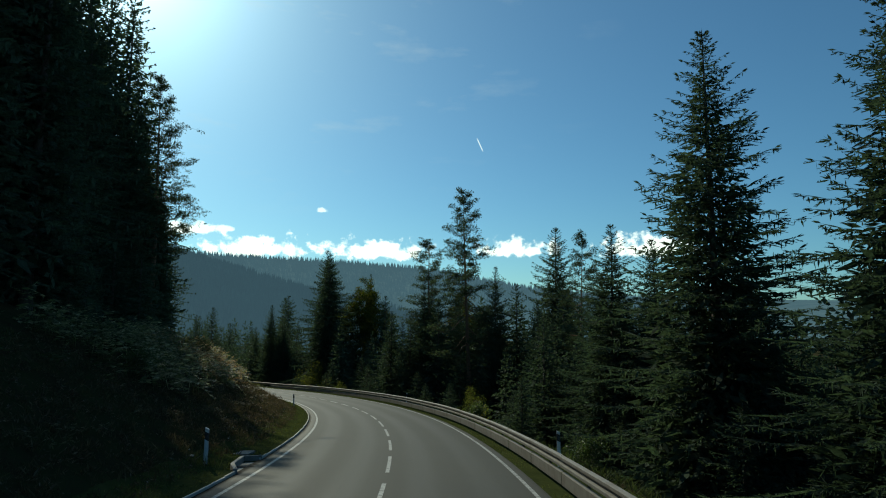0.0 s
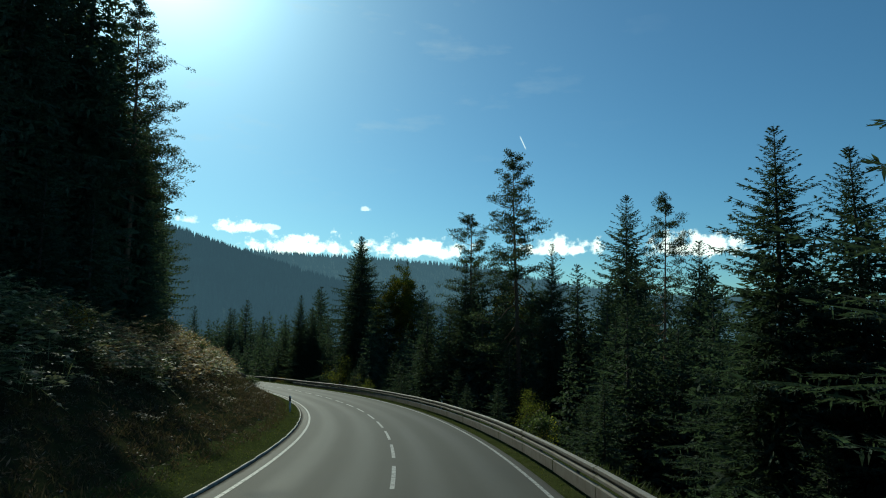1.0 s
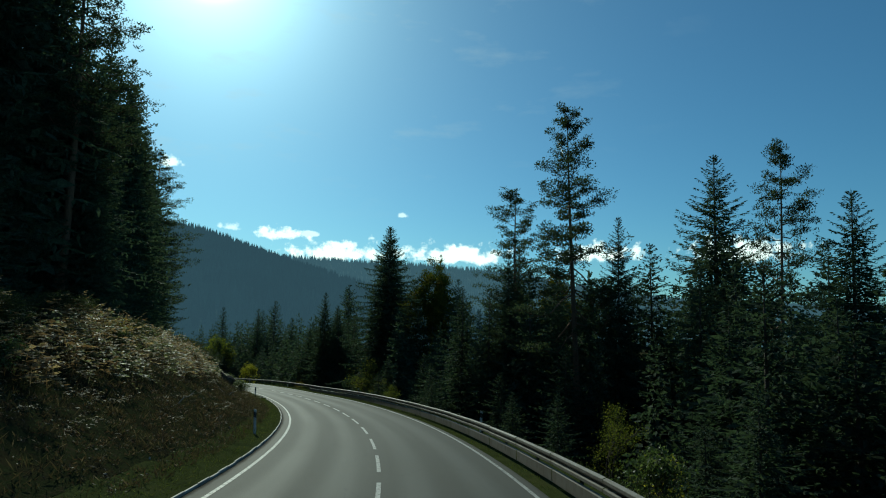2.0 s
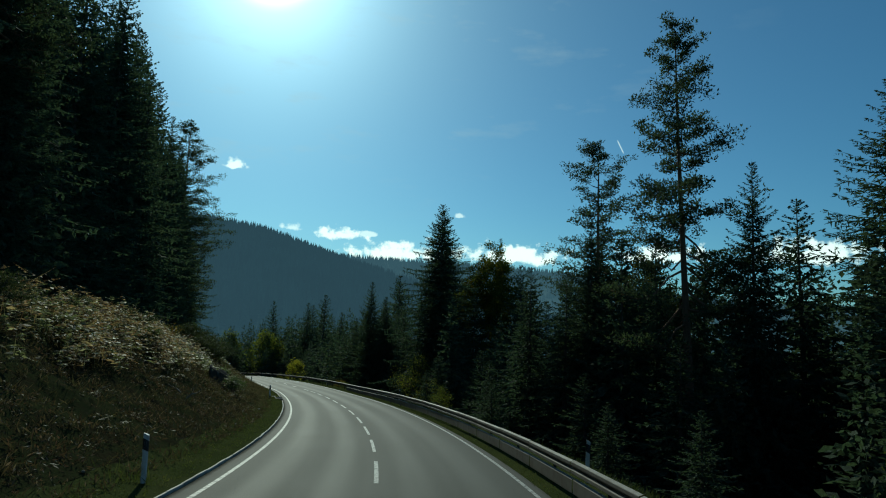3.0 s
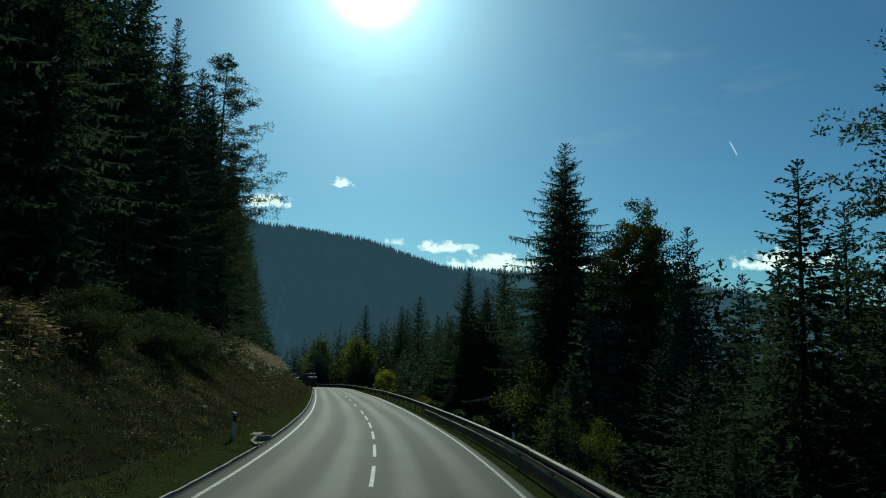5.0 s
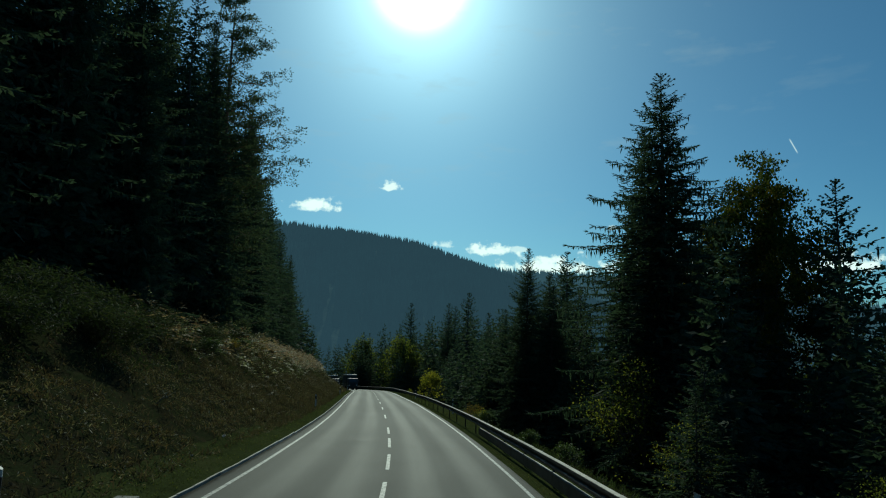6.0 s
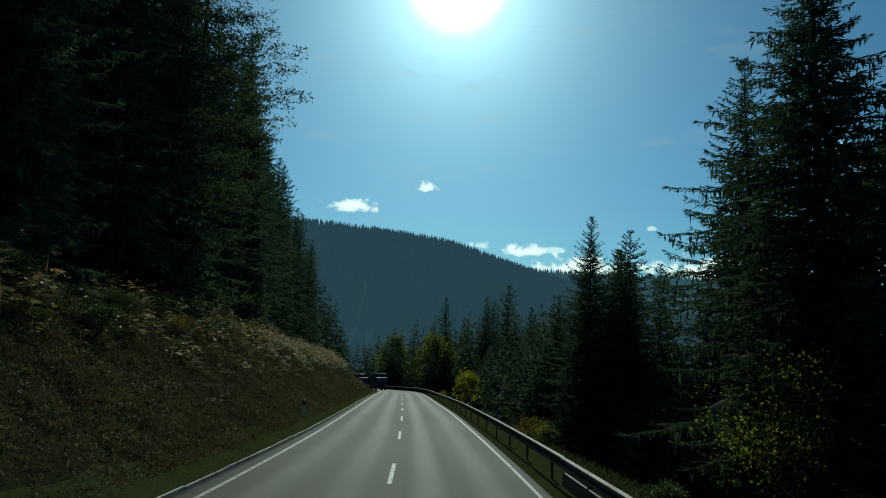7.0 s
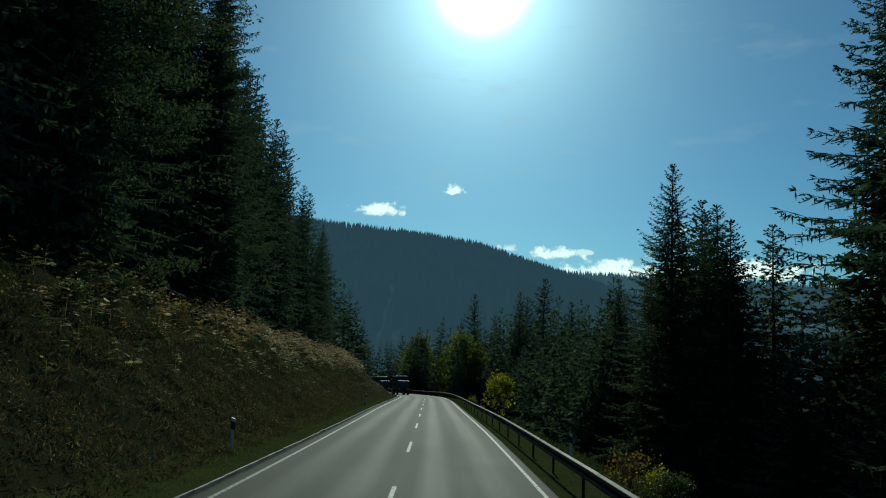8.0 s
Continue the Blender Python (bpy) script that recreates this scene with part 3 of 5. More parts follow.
for i in range(-20, 262):
    if any(a - 1 < i < b for a, b in GAPS):
        continue
    ob = new("kerbstone", KERBS[int(rng.integers(4))])
    ob.parent = KERB
    ob.matrix_basis = frame_at(i, -4.11 + 0.007 * rng.normal(), 1.0, 0.004 * rng.normal()) @ pose(0, 0, 0, 0.8 * rng.normal(), 0, 0.25 * rng.normal())


def drain_inlet(s):
    """Kerb turned back into the verge round a shallow gully, with a cover slab behind it."""
    thing = tagged(new("drain_inlet"), "concrete drain inlet set back into the grass verge", "drain")
    thing.matrix_basis = frame_at(s, -4.10, 3.0)
    corners = ((-0.02, 0.0), (1.15, 0.38), (2.82, 0.52), (3.02, 0.0))
    for name, (xa, ya), (xb, yb) in zip(("side_wall", "back_wall", "side_wall"), corners[:-1], corners[1:]):
        long, turn = math.hypot(xb - xa, yb - ya), math.degrees(math.atan2(yb - ya, xb - xa))
        bm = box(bmesh.new(), (-0.03, -0.05, -0.3), (long + 0.03, 0.07, 0.14), 0.018)
        bmesh.ops.transform(bm, matrix=pose(xa, ya, 0, 0, 0, turn), verts=bm.verts)
        part(name, bm, CONCRETE, thing)
    bm = box(bmesh.new(), (0.1, 0.0, -0.3), (2.9, 0.42, -0.05), 0.01)
    part("bed", bm, CONCRETE, thing, "dark silted concrete bed")
    for k in range(7):
        bm = box(bmesh.new(), (1.5 + 0.09 * k, 0.06, -0.04), (1.54 + 0.09 * k, 0.36, 0.0), 0.006)
        part("grate_bar", bm, ZINC, thing, "rusty grate bar")
    part("cover_slab", box(bmesh.new(), (3.05, 0.42, -0.1), (4.1, 0.98, 0.17), 0.02), CONCRETE, thing)
    return thing


drain_inlet(10.0)
drain_inlet(85.0)


# ---------------------------------------------------------------- crash barrier
RAIL = tagged(new("crash_barrier"), "galvanised steel crash barrier with a lower guard plate along the bend", "crash barrier", kind="structure")


def beam_mesh(mat):
    """Four metres of W-shaped beam; the road side is +y."""
    prof = [(0.0, 0.44), (0.006, 0.448), (0.074, 0.468), (0.081, 0.476), (0.081, 0.536), (0.075, 0.546), (0.010, 0.566), (0.0, 0.578), (0.0, 0.612), (0.010, 0.624), (0.074, 0.644), (0.081, 0.652), (0.081, 0.712), (0.074, 0.724), (0.008, 0.748), (0.0, 0.75)]
    thick = 0.006
    outer = [(y + thick, z) for y, z in prof]
    loop = outer + [(y, z) for y, z in prof[::-1]]
    verts, faces, n = [], [], len(loop)
    for x in (0.0, 1.0, 2.0, 3.0, 4.06):
        lift = 0.004 if x > 3.9 else 0.0
        verts += [(x, y + lift, z) for y, z in loop]
    for i in range(4):
        for k in range(n):
            k2 = (k + 1) % n
            faces.append((i * n + k, (i + 1) * n + k, (i + 1) * n + k2, i * n + k2))
    return mesh_of("beam", np.array(verts), faces, [mat])


def plate_mesh():
    prof = [(0.004, 0.015), (0.045, 0.03), (0.05, 0.04), (0.05, 0.325), (0.044, 0.335), (-0.03, 0.352), (-0.035, 0.34)]
    loop = [(y + 0.005, z) for y, z in prof] + [(y, z) for y, z in prof[::-1]]
    verts, faces, n = [], [], len(loop)
    for x in (0.0, 2.0, 4.04):
        verts += [(x, y, z) for y, z in loop]
    for i in range(2):
        for k in range(n):
            k2 = (k + 1) % n
            faces.append((i * n + k, (i + 1) * n + k, (i + 1) * n + k2, i * n + k2))
    return mesh_of("guard_plate", np.array(verts), faces, [ZINC])


def post_mesh():
    bm = bmesh.new()
    for lo, hi in (((-0.05, -0.14, -0.6), (0.05, -0.132, 0.72)), ((-0.05, -0.14, -0.6), (-0.043, -0.085, 0.72)), ((0.043, -0.14, -0.6), (0.05, -0.085, 0.72)), ((-0.03, -0.13, 0.54), (0.03, 0.0, 0.62))):
        box(bm, lo, hi)
    return mesh_from_bm("post", bm, SHADEZINC)


BEAM, SHADEBEAM, PLATE, POST = beam_mesh(ZINC), beam_mesh(SHADEZINC), plate_mesh(), post_mesh()
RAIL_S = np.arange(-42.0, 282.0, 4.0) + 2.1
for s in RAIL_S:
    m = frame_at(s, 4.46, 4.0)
    # posts, and beams past 108 m, take the steel with shade in its colour
    for name, me in (("beam", BEAM if s < 108 else SHADEBEAM), ("post", POST)) + ((("guard_plate", PLATE),) if s < 108 else ()):
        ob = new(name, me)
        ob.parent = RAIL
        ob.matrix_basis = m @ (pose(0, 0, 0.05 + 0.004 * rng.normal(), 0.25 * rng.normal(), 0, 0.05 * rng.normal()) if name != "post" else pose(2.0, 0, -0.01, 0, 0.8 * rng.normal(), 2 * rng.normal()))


# ---------------------------------------------------------------- marker posts
def marker_meshes():
    def hull(z0, z1, grow):
        bm = bmesh.new()
        rings = []
        for z in (z0, z1):
            ring = []
            for k in range(12):
                a = 2 * math.pi * k / 12
                x, y = 0.06 * math.cos(a), 0.05 * math.sin(a)
                if y > 0.02:
                    y = 0.02 + (y - 0.02) * 0.4
                slant = 0.07 * (x / 0.06) if z == 1.0 else 0.0
                ring.append(bm.verts.new((x * grow, y * grow, z + slant * 0.4 - (0.02 if z == 1.0 else 0))))
            rings.append(ring)
        for k in range(12):
            bm.faces.new((rings[0][k], rings[0][(k + 1) % 12], rings[1][(k + 1) % 12], rings[1][k]))
        bm.faces.new(rings[1])
        return bm
    post = mesh_from_bm("post", hull(-0.35, 1.0, 1.0), WHITE)
    band = mesh_from_bm("black_band", hull(0.66, 0.88, 1.05), BLACK)
    for v in band.vertices:
        v.co.z += 0.5 * v.co.x
    eye = mesh_from_bm("reflector", box(bmesh.new(), (-0.025, 0.018, 0.70), (0.025, 0.032, 0.84), 0.006), REFLECTOR)
    return post, band, eye


MARKER = marker_meshes()


def marker_post(s, d, lean=0.0):
    thing = tagged(new("marker_post"), "white plastic marker post with a slanted black band", "marker post", "marker posts along the road")
    g = Vector(ground_at(s, d)) + Vector((0, 0, 0.12 if d > 0 else 0.0))
    thing.matrix_basis = Matrix.Translation(g) @ pose(0, 0, 0, lean, 0.6 * lean, math.degrees(float(np.interp(s, LINE_S, LINE_H))) + 180)
    for name, me in zip(("post", "black_band", "reflector"), MARKER):
        ob = new(name, me)
        ob.parent = thing
    return thing


for s, d, lean in ((12.7, 5.45, 2), (50.9, 5.7, -2), (87.6, 5.6, 1), (128.4, 5.6, 2), (168.0, 5.6, -1), (10.6, -5.1, -2), (47.5, -4.75, 3), (85.6, -5.05, -1), (125.6, -5.1, 3), (162.0, -4.8, 1), (200.0, -4.8, 0)):
    marker_post(s, d, lean)


# ---------------------------------------------------------------- trees
def unit(v):
    return v / (np.linalg.norm(v, axis=-1, keepdims=True) + 1e-9)


def spruce_meshes(name, seed, H, R, bare, whorls, per, twig, fine=1.0, ragged=0.2, rise=0.1, sag=0.45, hang=0.4, taper=0.75, fill=2500, fingers=True):
    """A spruce: trunk and crown of whorled boughs with side twigs, upturned tips and hanging twigs.

    twig is the distance between the twigs of a bough, fine the width of a twig, rise and sag bend the boughs.
    """
    g = np.random.default_rng(seed)
    lean = g.normal(size=2) * 0.006 * H
    trunk = Tubes()
    zs = np.linspace(-1.5, H, 12)

    def centre(z):
        return np.stack([lean[0] * (z / H) ** 2, lean[1] * (z / H) ** 2, z], -1)

    def blade(a, b, width):
        return kites(a, b, width, g.normal(size=a.shape))
    trunk.add(centre(zs), np.interp(zs, [-1.5, 0, 1.5, H], [0.018 * H, 0.015 * H, 0.0115 * H, 0.012]), 7)
    # whorls close up towards the tip
    u = ((np.arange(whorls) + 0.5) / whorls) ** 1.12
    q = np.repeat(u, per)
    n = len(q)
    q = np.clip(q + g.normal(size=n) * 0.28 / whorls, 0.012, 1.0)
    # some sides of the crown are fuller than others
    a = np.arange(n) * 2 * math.pi / per + g.uniform(0, 6.28, whorls).repeat(per) + 0.35 * g.normal(size=n)
    lobe = 1 + ragged * 0.7 * np.sin(a * 2 + 9 * q + seed) + ragged * 0.5 * np.sin(a + 17 * q)
    L = R * q ** taper * np.clip(lobe + ragged * g.normal(size=n), 0.45, 1.5) * np.interp(q, [0.8, 1.0], [1.0, 0.72]) + 0.10
    L = np.minimum(L, 0.06 + 0.42 * q * H)
    hor = np.stack([np.cos(a), np.sin(a), np.zeros(n)], -1)
    side = np.stack([-np.sin(a), np.cos(a), np.zeros(n)], -1)
    root = centre(H * (1 - q * (1 - bare)))
    up = np.interp(q, [0, 0.06, 0.25, 1.0], [0.9, 0.65, 0.28 + rise, rise - 0.25]) + 0.10 * g.normal(size=n)
    dip = sag * np.interp(q, [0, 0.1, 0.4, 1.0], [0.1, 0.45, 0.85, 1.0])

    def bough(i, t):
        p = root[i] + (L[i] * t)[:, None] * hor[i]
        p[:, 2] += L[i] * (up[i] * t - dip[i] * t ** 2 + 0.62 * dip[i] * t ** 3.5)
        return p
    out = []
    every = np.arange(n)
    cuts = np.linspace(0, 1, 5 if fine < 4 else 3)
    for c0, c1 in zip(cuts[:-1], cuts[1:]):
        out.append(blade(bough(every, np.full(n, c0)), bough(every, np.full(n, min(c1 + 0.03, 1.0))), 0.035 * fine + 0.022 * L * (1.1 - c0)))
    m = np.maximum(4 if fine < 4 else 2, np.ceil(L / twig).astype(int))
    i = np.repeat(every, m)
    k = np.arange(len(i)) - np.repeat(np.cumsum(m) - m, m)
    t = np.clip(0.10 + 0.90 * (k + g.random(len(i))) / m[i], 0, 1)
    p = bough(i, t)
    size = np.clip(0.34 * L[i] + 0.03, 0.05, 0.95)
    for sgn in (-1, 1):
        l = size * np.clip(1.12 - t, 0.18, 1) ** 0.55 * g.uniform(0.5, 1.15, len(i))
        way = unit(hor[i] * g.uniform(0.55, 1.0, (len(i), 1)) + sgn * side[i] * g.uniform(0.45, 1.0, (len(i), 1)) + np.array([0, 0, -0.10]) + 0.18 * g.normal(size=(len(i), 3)))
        b = p + way * l[:, None]
        b[:, 2] -= 0.22 * l * sag
        out.append(blade(p, b, fine * (0.04 + 0.05 * l)))
        if not fingers:
            continue
        for f0 in (0.35, 0.62, 0.85):
            c = p + f0 * (b - p)
            e = c + unit(0.7 * hor[i] + g.choice([-1.0, 1.0], (len(i), 1)) * side[i] * 0.8 + np.array([0, 0, 0.25]) + 0.4 * g.normal(size=(len(i), 3))) * (0.05 + 0.36 * l * (1.2 - f0))[:, None]
            out.append(blade(c, e, fine * (0.032 + 0.03 * l)))
    # hanging twigs and upturned tips
    keep = q[i] > 0.08
    j, pj = i[keep], p[keep]
    l = hang * g.uniform(0.25, 1.15, len(j)) * np.clip(0.25 + 0.28 * L[j], 0.3, 1.0)
    out.append(blade(pj, pj + np.stack([0.10 * l * g.normal(size=len(j)), 0.10 * l * g.normal(size=len(j)), -l], -1), fine * (0.045 + 0.06 * l)))
    tip = bough(every, np.ones(n))
    for s in (-0.5, 0.0, 0.5) if fine < 4 else (0.0,):
        out.append(blade(tip - 0.05 * hor, tip + unit(hor + s * side + np.array([0, 0, 0.45]) + 0.2 * g.normal(size=(n, 3))) * (0.12 + 0.045 * L)[:, None], np.full(n, 0.06 * fine)))
    # the close growth inside the crown
    qf = g.random(fill) ** 0.62
    af = g.uniform(0, 6.28, fill)
    rf = R * qf ** taper * g.uniform(0.02, 0.56 if fine < 4 else 0.80, fill) * np.interp(qf, [0, 0.12, 0.3], [0.35, 0.7, 1.0])
    hf = np.stack([np.cos(af), np.sin(af), np.zeros(fill)], -1)
    pf = centre(H * (1 - qf * (1 - bare))) + rf[:, None] * hf
    lf = (0.16 + 0.11 * R * qf ** taper) * g.uniform(0.6, 1.4, fill) * (1.0 if fingers else 1.25 if fine < 4 else 2.1) * np.interp(qf, [0, 0.12], [0.3, 1.0])
    out.append(blade(pf, pf + unit(hf + np.array([0, 0, -0.25]) + 0.55 * g.normal(size=(fill, 3))) * lf[:, None], lf * (0.3 if fingers else 0.42 if fine < 4 else 0.55)))
    top = centre(np.array([H - 1.0]))
    out.append(blade(top, top + np.array([[0, 0, 1.15]]), [0.05 * max(fine, 0.8)]))
    return [("trunk", trunk.mesh(name + "_trunk", SPRUCEBARK)), ("crown", kite_mesh(name + "_crown", out, SPRUCE))]


def pine_meshes(name, seed, H, R, bare, limbs, needles, crown=(0.12, 0.30, 0.55, 0.85, 1.0, 0.75)):
    """A Scots pine: bare lower trunk, crooked limbs that carry flat clouds of short needle tufts."""
    g = np.random.default_rng(seed)
    trunk = Tubes()
    wob = g.normal(size=(4,)) * 0.010 * H

    def centre(z):
        f = z / H
        return np.stack([wob[0] * f ** 2 + wob[1] * 0.4 * np.sin(5 * f), wob[2] * f ** 2 + wob[3] * 0.4 * np.sin(4 * f), z], -1)
    zs = np.linspace(-1.5, H * 0.98, 14)
    trunk.add(centre(zs), np.interp(zs, [-1.5, 0, 2, H], [0.016 * H, 0.0135 * H, 0.011 * H, 0.02]), 9)
    clouds, spans = [], []
    for i in range(limbs):
        q = min(max((i + 0.5 + 0.4 * g.normal()) / limbs, 0.0), 1.0)
        z0 = H * (1 - q * (1 - bare)) - 0.02 * H
        L = R * np.interp(q, [0, 0.1, 0.3, 0.6, 0.85, 1.0], crown) * g.uniform(0.7, 1.15)
        a = i * 2.399 + 0.6 * g.normal()
        hor = np.array([math.cos(a), math.sin(a), 0.0])
        rise = np.interp(q, [0, 0.3, 1.0], [0.85, 0.30, -0.05]) + 0.12 * g.normal()
        t = np.linspace(0, 1, 6)
        pts = centre(np.array([z0]))[0] + L * t[:, None] * hor
        pts[:, 2] += L * (rise * t - 0.24 * np.sin(2.8 * t))
        pts[1:-1] += 0.04 * L * g.normal(size=(4, 3))
        trunk.add(pts, np.linspace(0.013 * L + 0.018, 0.010, 6), 5)
        m = max(5, int(5.2 * L) + 3)
        for k in range(m):
            f = 0.36 + 0.66 * (k + g.random()) / m
            base = np.array([np.interp(f, t, pts[:, c]) for c in range(3)])
            c = base + g.normal(size=3) * np.array([0.20, 0.20, 0.05]) * L * (0.5 + 0.4 * f) + np.array([0, 0, 0.10])
            if k % 2 == 0:
                trunk.add([base, c], [0.014, 0.006], 3)
            clouds.append(c)
            spans.append(g.uniform(0.32, 0.62) * np.interp(L, [0.3, 2.0], [0.6, 1.0]))
    # dead stubs on the bare trunk
    for i in range(14):
        z0 = H * bare * (0.35 + 0.65 * g.random())
        a = g.random() * 6.28
        L = 0.5 + 1.4 * g.random()
        p = centre(np.array([z0]))[0]
        trunk.add([p, p + np.array([math.cos(a), math.sin(a), 0.05]) * L * 0.6, p + np.array([math.cos(a), math.sin(a), -0.15]) * L], [0.03, 0.018, 0.006], 4)
    for k in range(9):
        clouds.append(centre(np.array([H * (0.945 + 0.05 * k / 8)]))[0] + np.array([0.22, 0.22, 0.05]) * g.normal(size=3))
        spans.append(0.28)
    c, r = np.repeat(np.array(clouds), needles, 0), np.repeat(np.array(spans), needles)[:, None]
    n = len(c)
    way = unit(g.normal(size=(n, 3)) * np.array([1, 1, 0.55]) + np.array([0, 0, 0.22]))
    p = c + way * r * g.uniform(0.15, 1.0, (n, 1)) * np.array([1.15, 1.15, 0.62])
    e = p + unit(way + 0.55 * g.normal(size=(n, 3)) + np.array([0, 0, 0.25])) * g.uniform(0.14, 0.26, (n, 1))
    out = [kites(p, e, g.uniform(0.06, 0.12, n), g.normal(size=(n, 3)))]
    return [("trunk", trunk.mesh(name + "_trunk", PINEBARK)), ("crown", kite_mesh(name + "_crown", out, PINE))]


def broadleaf_meshes(name, H, R, low, leaves, size, leaf_mat, stems=1, slim=0.8):
    """A broad-leaved tree or bush: forking limbs and a ragged crown of leaves in clumps."""
    wood = Tubes()
    tips = []

    def grow(p, d, L, r, depth):
        q = p + unit(d) * L
        mid = (p + q) / 2 + 0.07 * L * rng.normal(size=3)
        wood.add([p, mid, q], [r, r * 0.82, r * 0.62], 7 if depth == 0 and stems == 1 else 4)
        if depth >= 2:
            tips.append(q)
            tips.append(mid)
        if depth < (4 if stems == 1 else 3):
            for _ in range(2 if depth else (4 if stems == 1 else 3)):
                e = unit(unit(d) + 0.62 * rng.normal(size=3) + np.array([0, 0, 0.12]))
                grow(q, e, L * (0.62 + 0.16 * rng.random()), r * 0.6, depth + 1)
            if depth and rng.random() < 0.6:
                grow(mid, unit(0.4 * d + 0.8 * rng.normal(size=3)), L * 0.6, r * 0.45, depth + 1)
    for k in range(stems):
        d = np.array([0.25 * rng.normal() * (stems > 1), 0.25 * rng.normal() * (stems > 1), 1.0])
        grow(np.array([0.12 * rng.normal() * (stems > 1), 0.12 * rng.normal() * (stems > 1), -0.3]), unit(d), H * (0.30 if stems == 1 else 0.24), 0.016 * H / stems ** 0.4, 0)
    tips = np.array(tips)
    # bring the limbs to the wanted size
    span = tips.max(0) - tips.min(0)
    top = tips[:, 2].max()
    f = np.array([2 * R / max(span[0], 0.1), 2 * R / max(span[1], 0.1), H / top]) * (np.array([0.78, 0.78, 0.92]) if stems == 1 else np.array([0.92, 0.92, 0.96]))
    tips = tips * f
    wood.v = [np.array(v) * f for v in wood.v]
    keep = tips[tips[:, 2] > low * H]
    n = leaves
    spread = (0.055 if stems == 1 else 0.085) * min(H, 2.2 * R)
    if stems == 1:
        # leafy sprays that close an uneven, egg-shaped crown round the limbs
        m = int(26 * R * R)
        way = unit(rng.normal(size=(m, 3)))
        lump = 1 + 0.13 * np.sin(5 * way[:, 0] + 3 * way[:, 2]) + 0.11 * np.sin(7 * way[:, 1] - 4 * way[:, 2] + 1)
        mid = H * (0.55 + 0.5 * low)
        egg = way * (lump * rng.uniform(0.30, 1.0, m) ** 0.4)[:, None] * np.array([R, R, 1.0])
        egg[:, :2] *= np.interp(way[:, 2], [-1, 0, 1], [1.1, 1.0, 0.8])[:, None]
        egg[:, 2] = mid + egg[:, 2] * np.where(way[:, 2] > 0, 0.96 * H - mid, mid - low * H)
        keep = np.concatenate([egg, np.repeat(keep, 2, 0)])
        spread *= 0.45
    j = rng.integers(len(keep), size=n)
    c = keep[j] + rng.normal(size=(n, 3)) * spread * np.array([1, 1, 0.6])
    d = unit(rng.normal(size=(n, 3)) + np.array([0, 0, -0.3]))
    l = size * (0.6 + 0.8 * rng.random((n, 1)))
    return [("trunk", wood.mesh(name + "_trunk", SPRUCEBARK)), ("crown", kite_mesh(name + "_crown", [kites(c, c + d * l, l[:, 0] * slim)], leaf_mat))]


KINDS = {}
for k in range(3):
    KINDS["spruce_near", k] = (22.0, spruce_meshes("spruce_near", 11 + k, 22.0, 5.7, 0.02, 42, 7, 0.215, 1.1, 0.15, 0.20, 0.42, 0.36, (0.90, 0.94, 0.86)[k], 8000))
for k in range(4):
    KINDS["spruce_mid", k] = (28.0, spruce_meshes("spruce_mid", 21 + k, 28.0, 5.0 + 0.2 * (k % 2), 0.05, 36, 6, 0.56, 2.75, 0.18, 0.12 - 0.04 * k, 0.48, 0.55, 0.72, 1900, False))
for k in range(4):
    KINDS["spruce_young", k] = (12.0, spruce_meshes("spruce_young", 31 + k, 12.0, 3.1 + 0.15 * k, 0.0, 20, 6, 0.50, 2.5, 0.18, 0.20, 0.42, 0.38, 0.82, 1000, False))
for k in range(3):
    KINDS["spruce_far", k] = (26.0, spruce_meshes("spruce_far", 41 + k, 26.0, 4.9, 0.02, 14, 4, 2.2, 5.6, 0.15, 0.05, 0.45, 1.0, 0.78, 520, False))
KINDS["spruce_bare", 0] = (35.0, spruce_meshes("spruce_bare", 51, 35.0, 6.4, 0.14, 36, 8, 0.17, 1.25, 0.22, 0.06, 0.62, 0.75, 0.80, 9500))
KINDS["pine", 0] = (30.0, pine_meshes("pine", 61, 30.0, 4.9, 0.40, 52, 32, (0.16, 0.30, 0.52, 0.80, 1.0, 0.8)))
KINDS["pine", 1] = (28.0, pine_meshes("pine", 62, 28.0, 4.3, 0.14, 60, 30, (0.22, 0.45, 0.75, 0.92, 1.0, 0.9)))
KINDS["pine", 2] = (30.0, pine_meshes("pine", 63, 30.0, 5.4, 0.05, 66, 30, (0.12, 0.34, 0.70, 0.95, 1.0, 0.95)))
KINDS["beech", 0] = (24.0, broadleaf_meshes("beech", 24.0, 6.2, 0.10, 78000, 0.19, BEECH))
KINDS["beech", 1] = (22.0, broadleaf_meshes("beech", 22.0, 5.4, 0.10, 34000, 0.19, BEECH))
KINDS["yellow", 0] = (15.0, broadleaf_meshes("yellow", 15.0, 4.6, 0.12, 8000, 0.30, YELLOWGREEN))
KINDS["yellow", 1] = (7.0, broadleaf_meshes("yellow", 7.0, 2.6, 0.10, 3600, 0.19, YELLOW))
KINDS["understorey", 0] = (6.0, broadleaf_meshes("understorey", 6.0, 1.8, 0.06, 3400, 0.085, YELLOWGREEN, 3))
KINDS["bush_russet", 0] = (2.2, broadleaf_meshes("bush_russet", 2.2, 1.4, 0.05, 800, 0.12, RED, 5))
KINDS["bush_yellow", 0] = (2.2, broadleaf_meshes("bush_yellow", 2.2, 1.1, 0.05, 800, 0.11, YELLOW, 4))
KINDS["broom", 0] = (2.4, broadleaf_meshes("broom", 2.4, 1.9, 0.0, 5600, 0.20, BROOM, 5, 0.16))
KINDS["bush_green", 0] = (2.0, broadleaf_meshes("bush_green", 2.0, 1.2, 0.05, 2600, 0.09, GREENLEAF, 5))

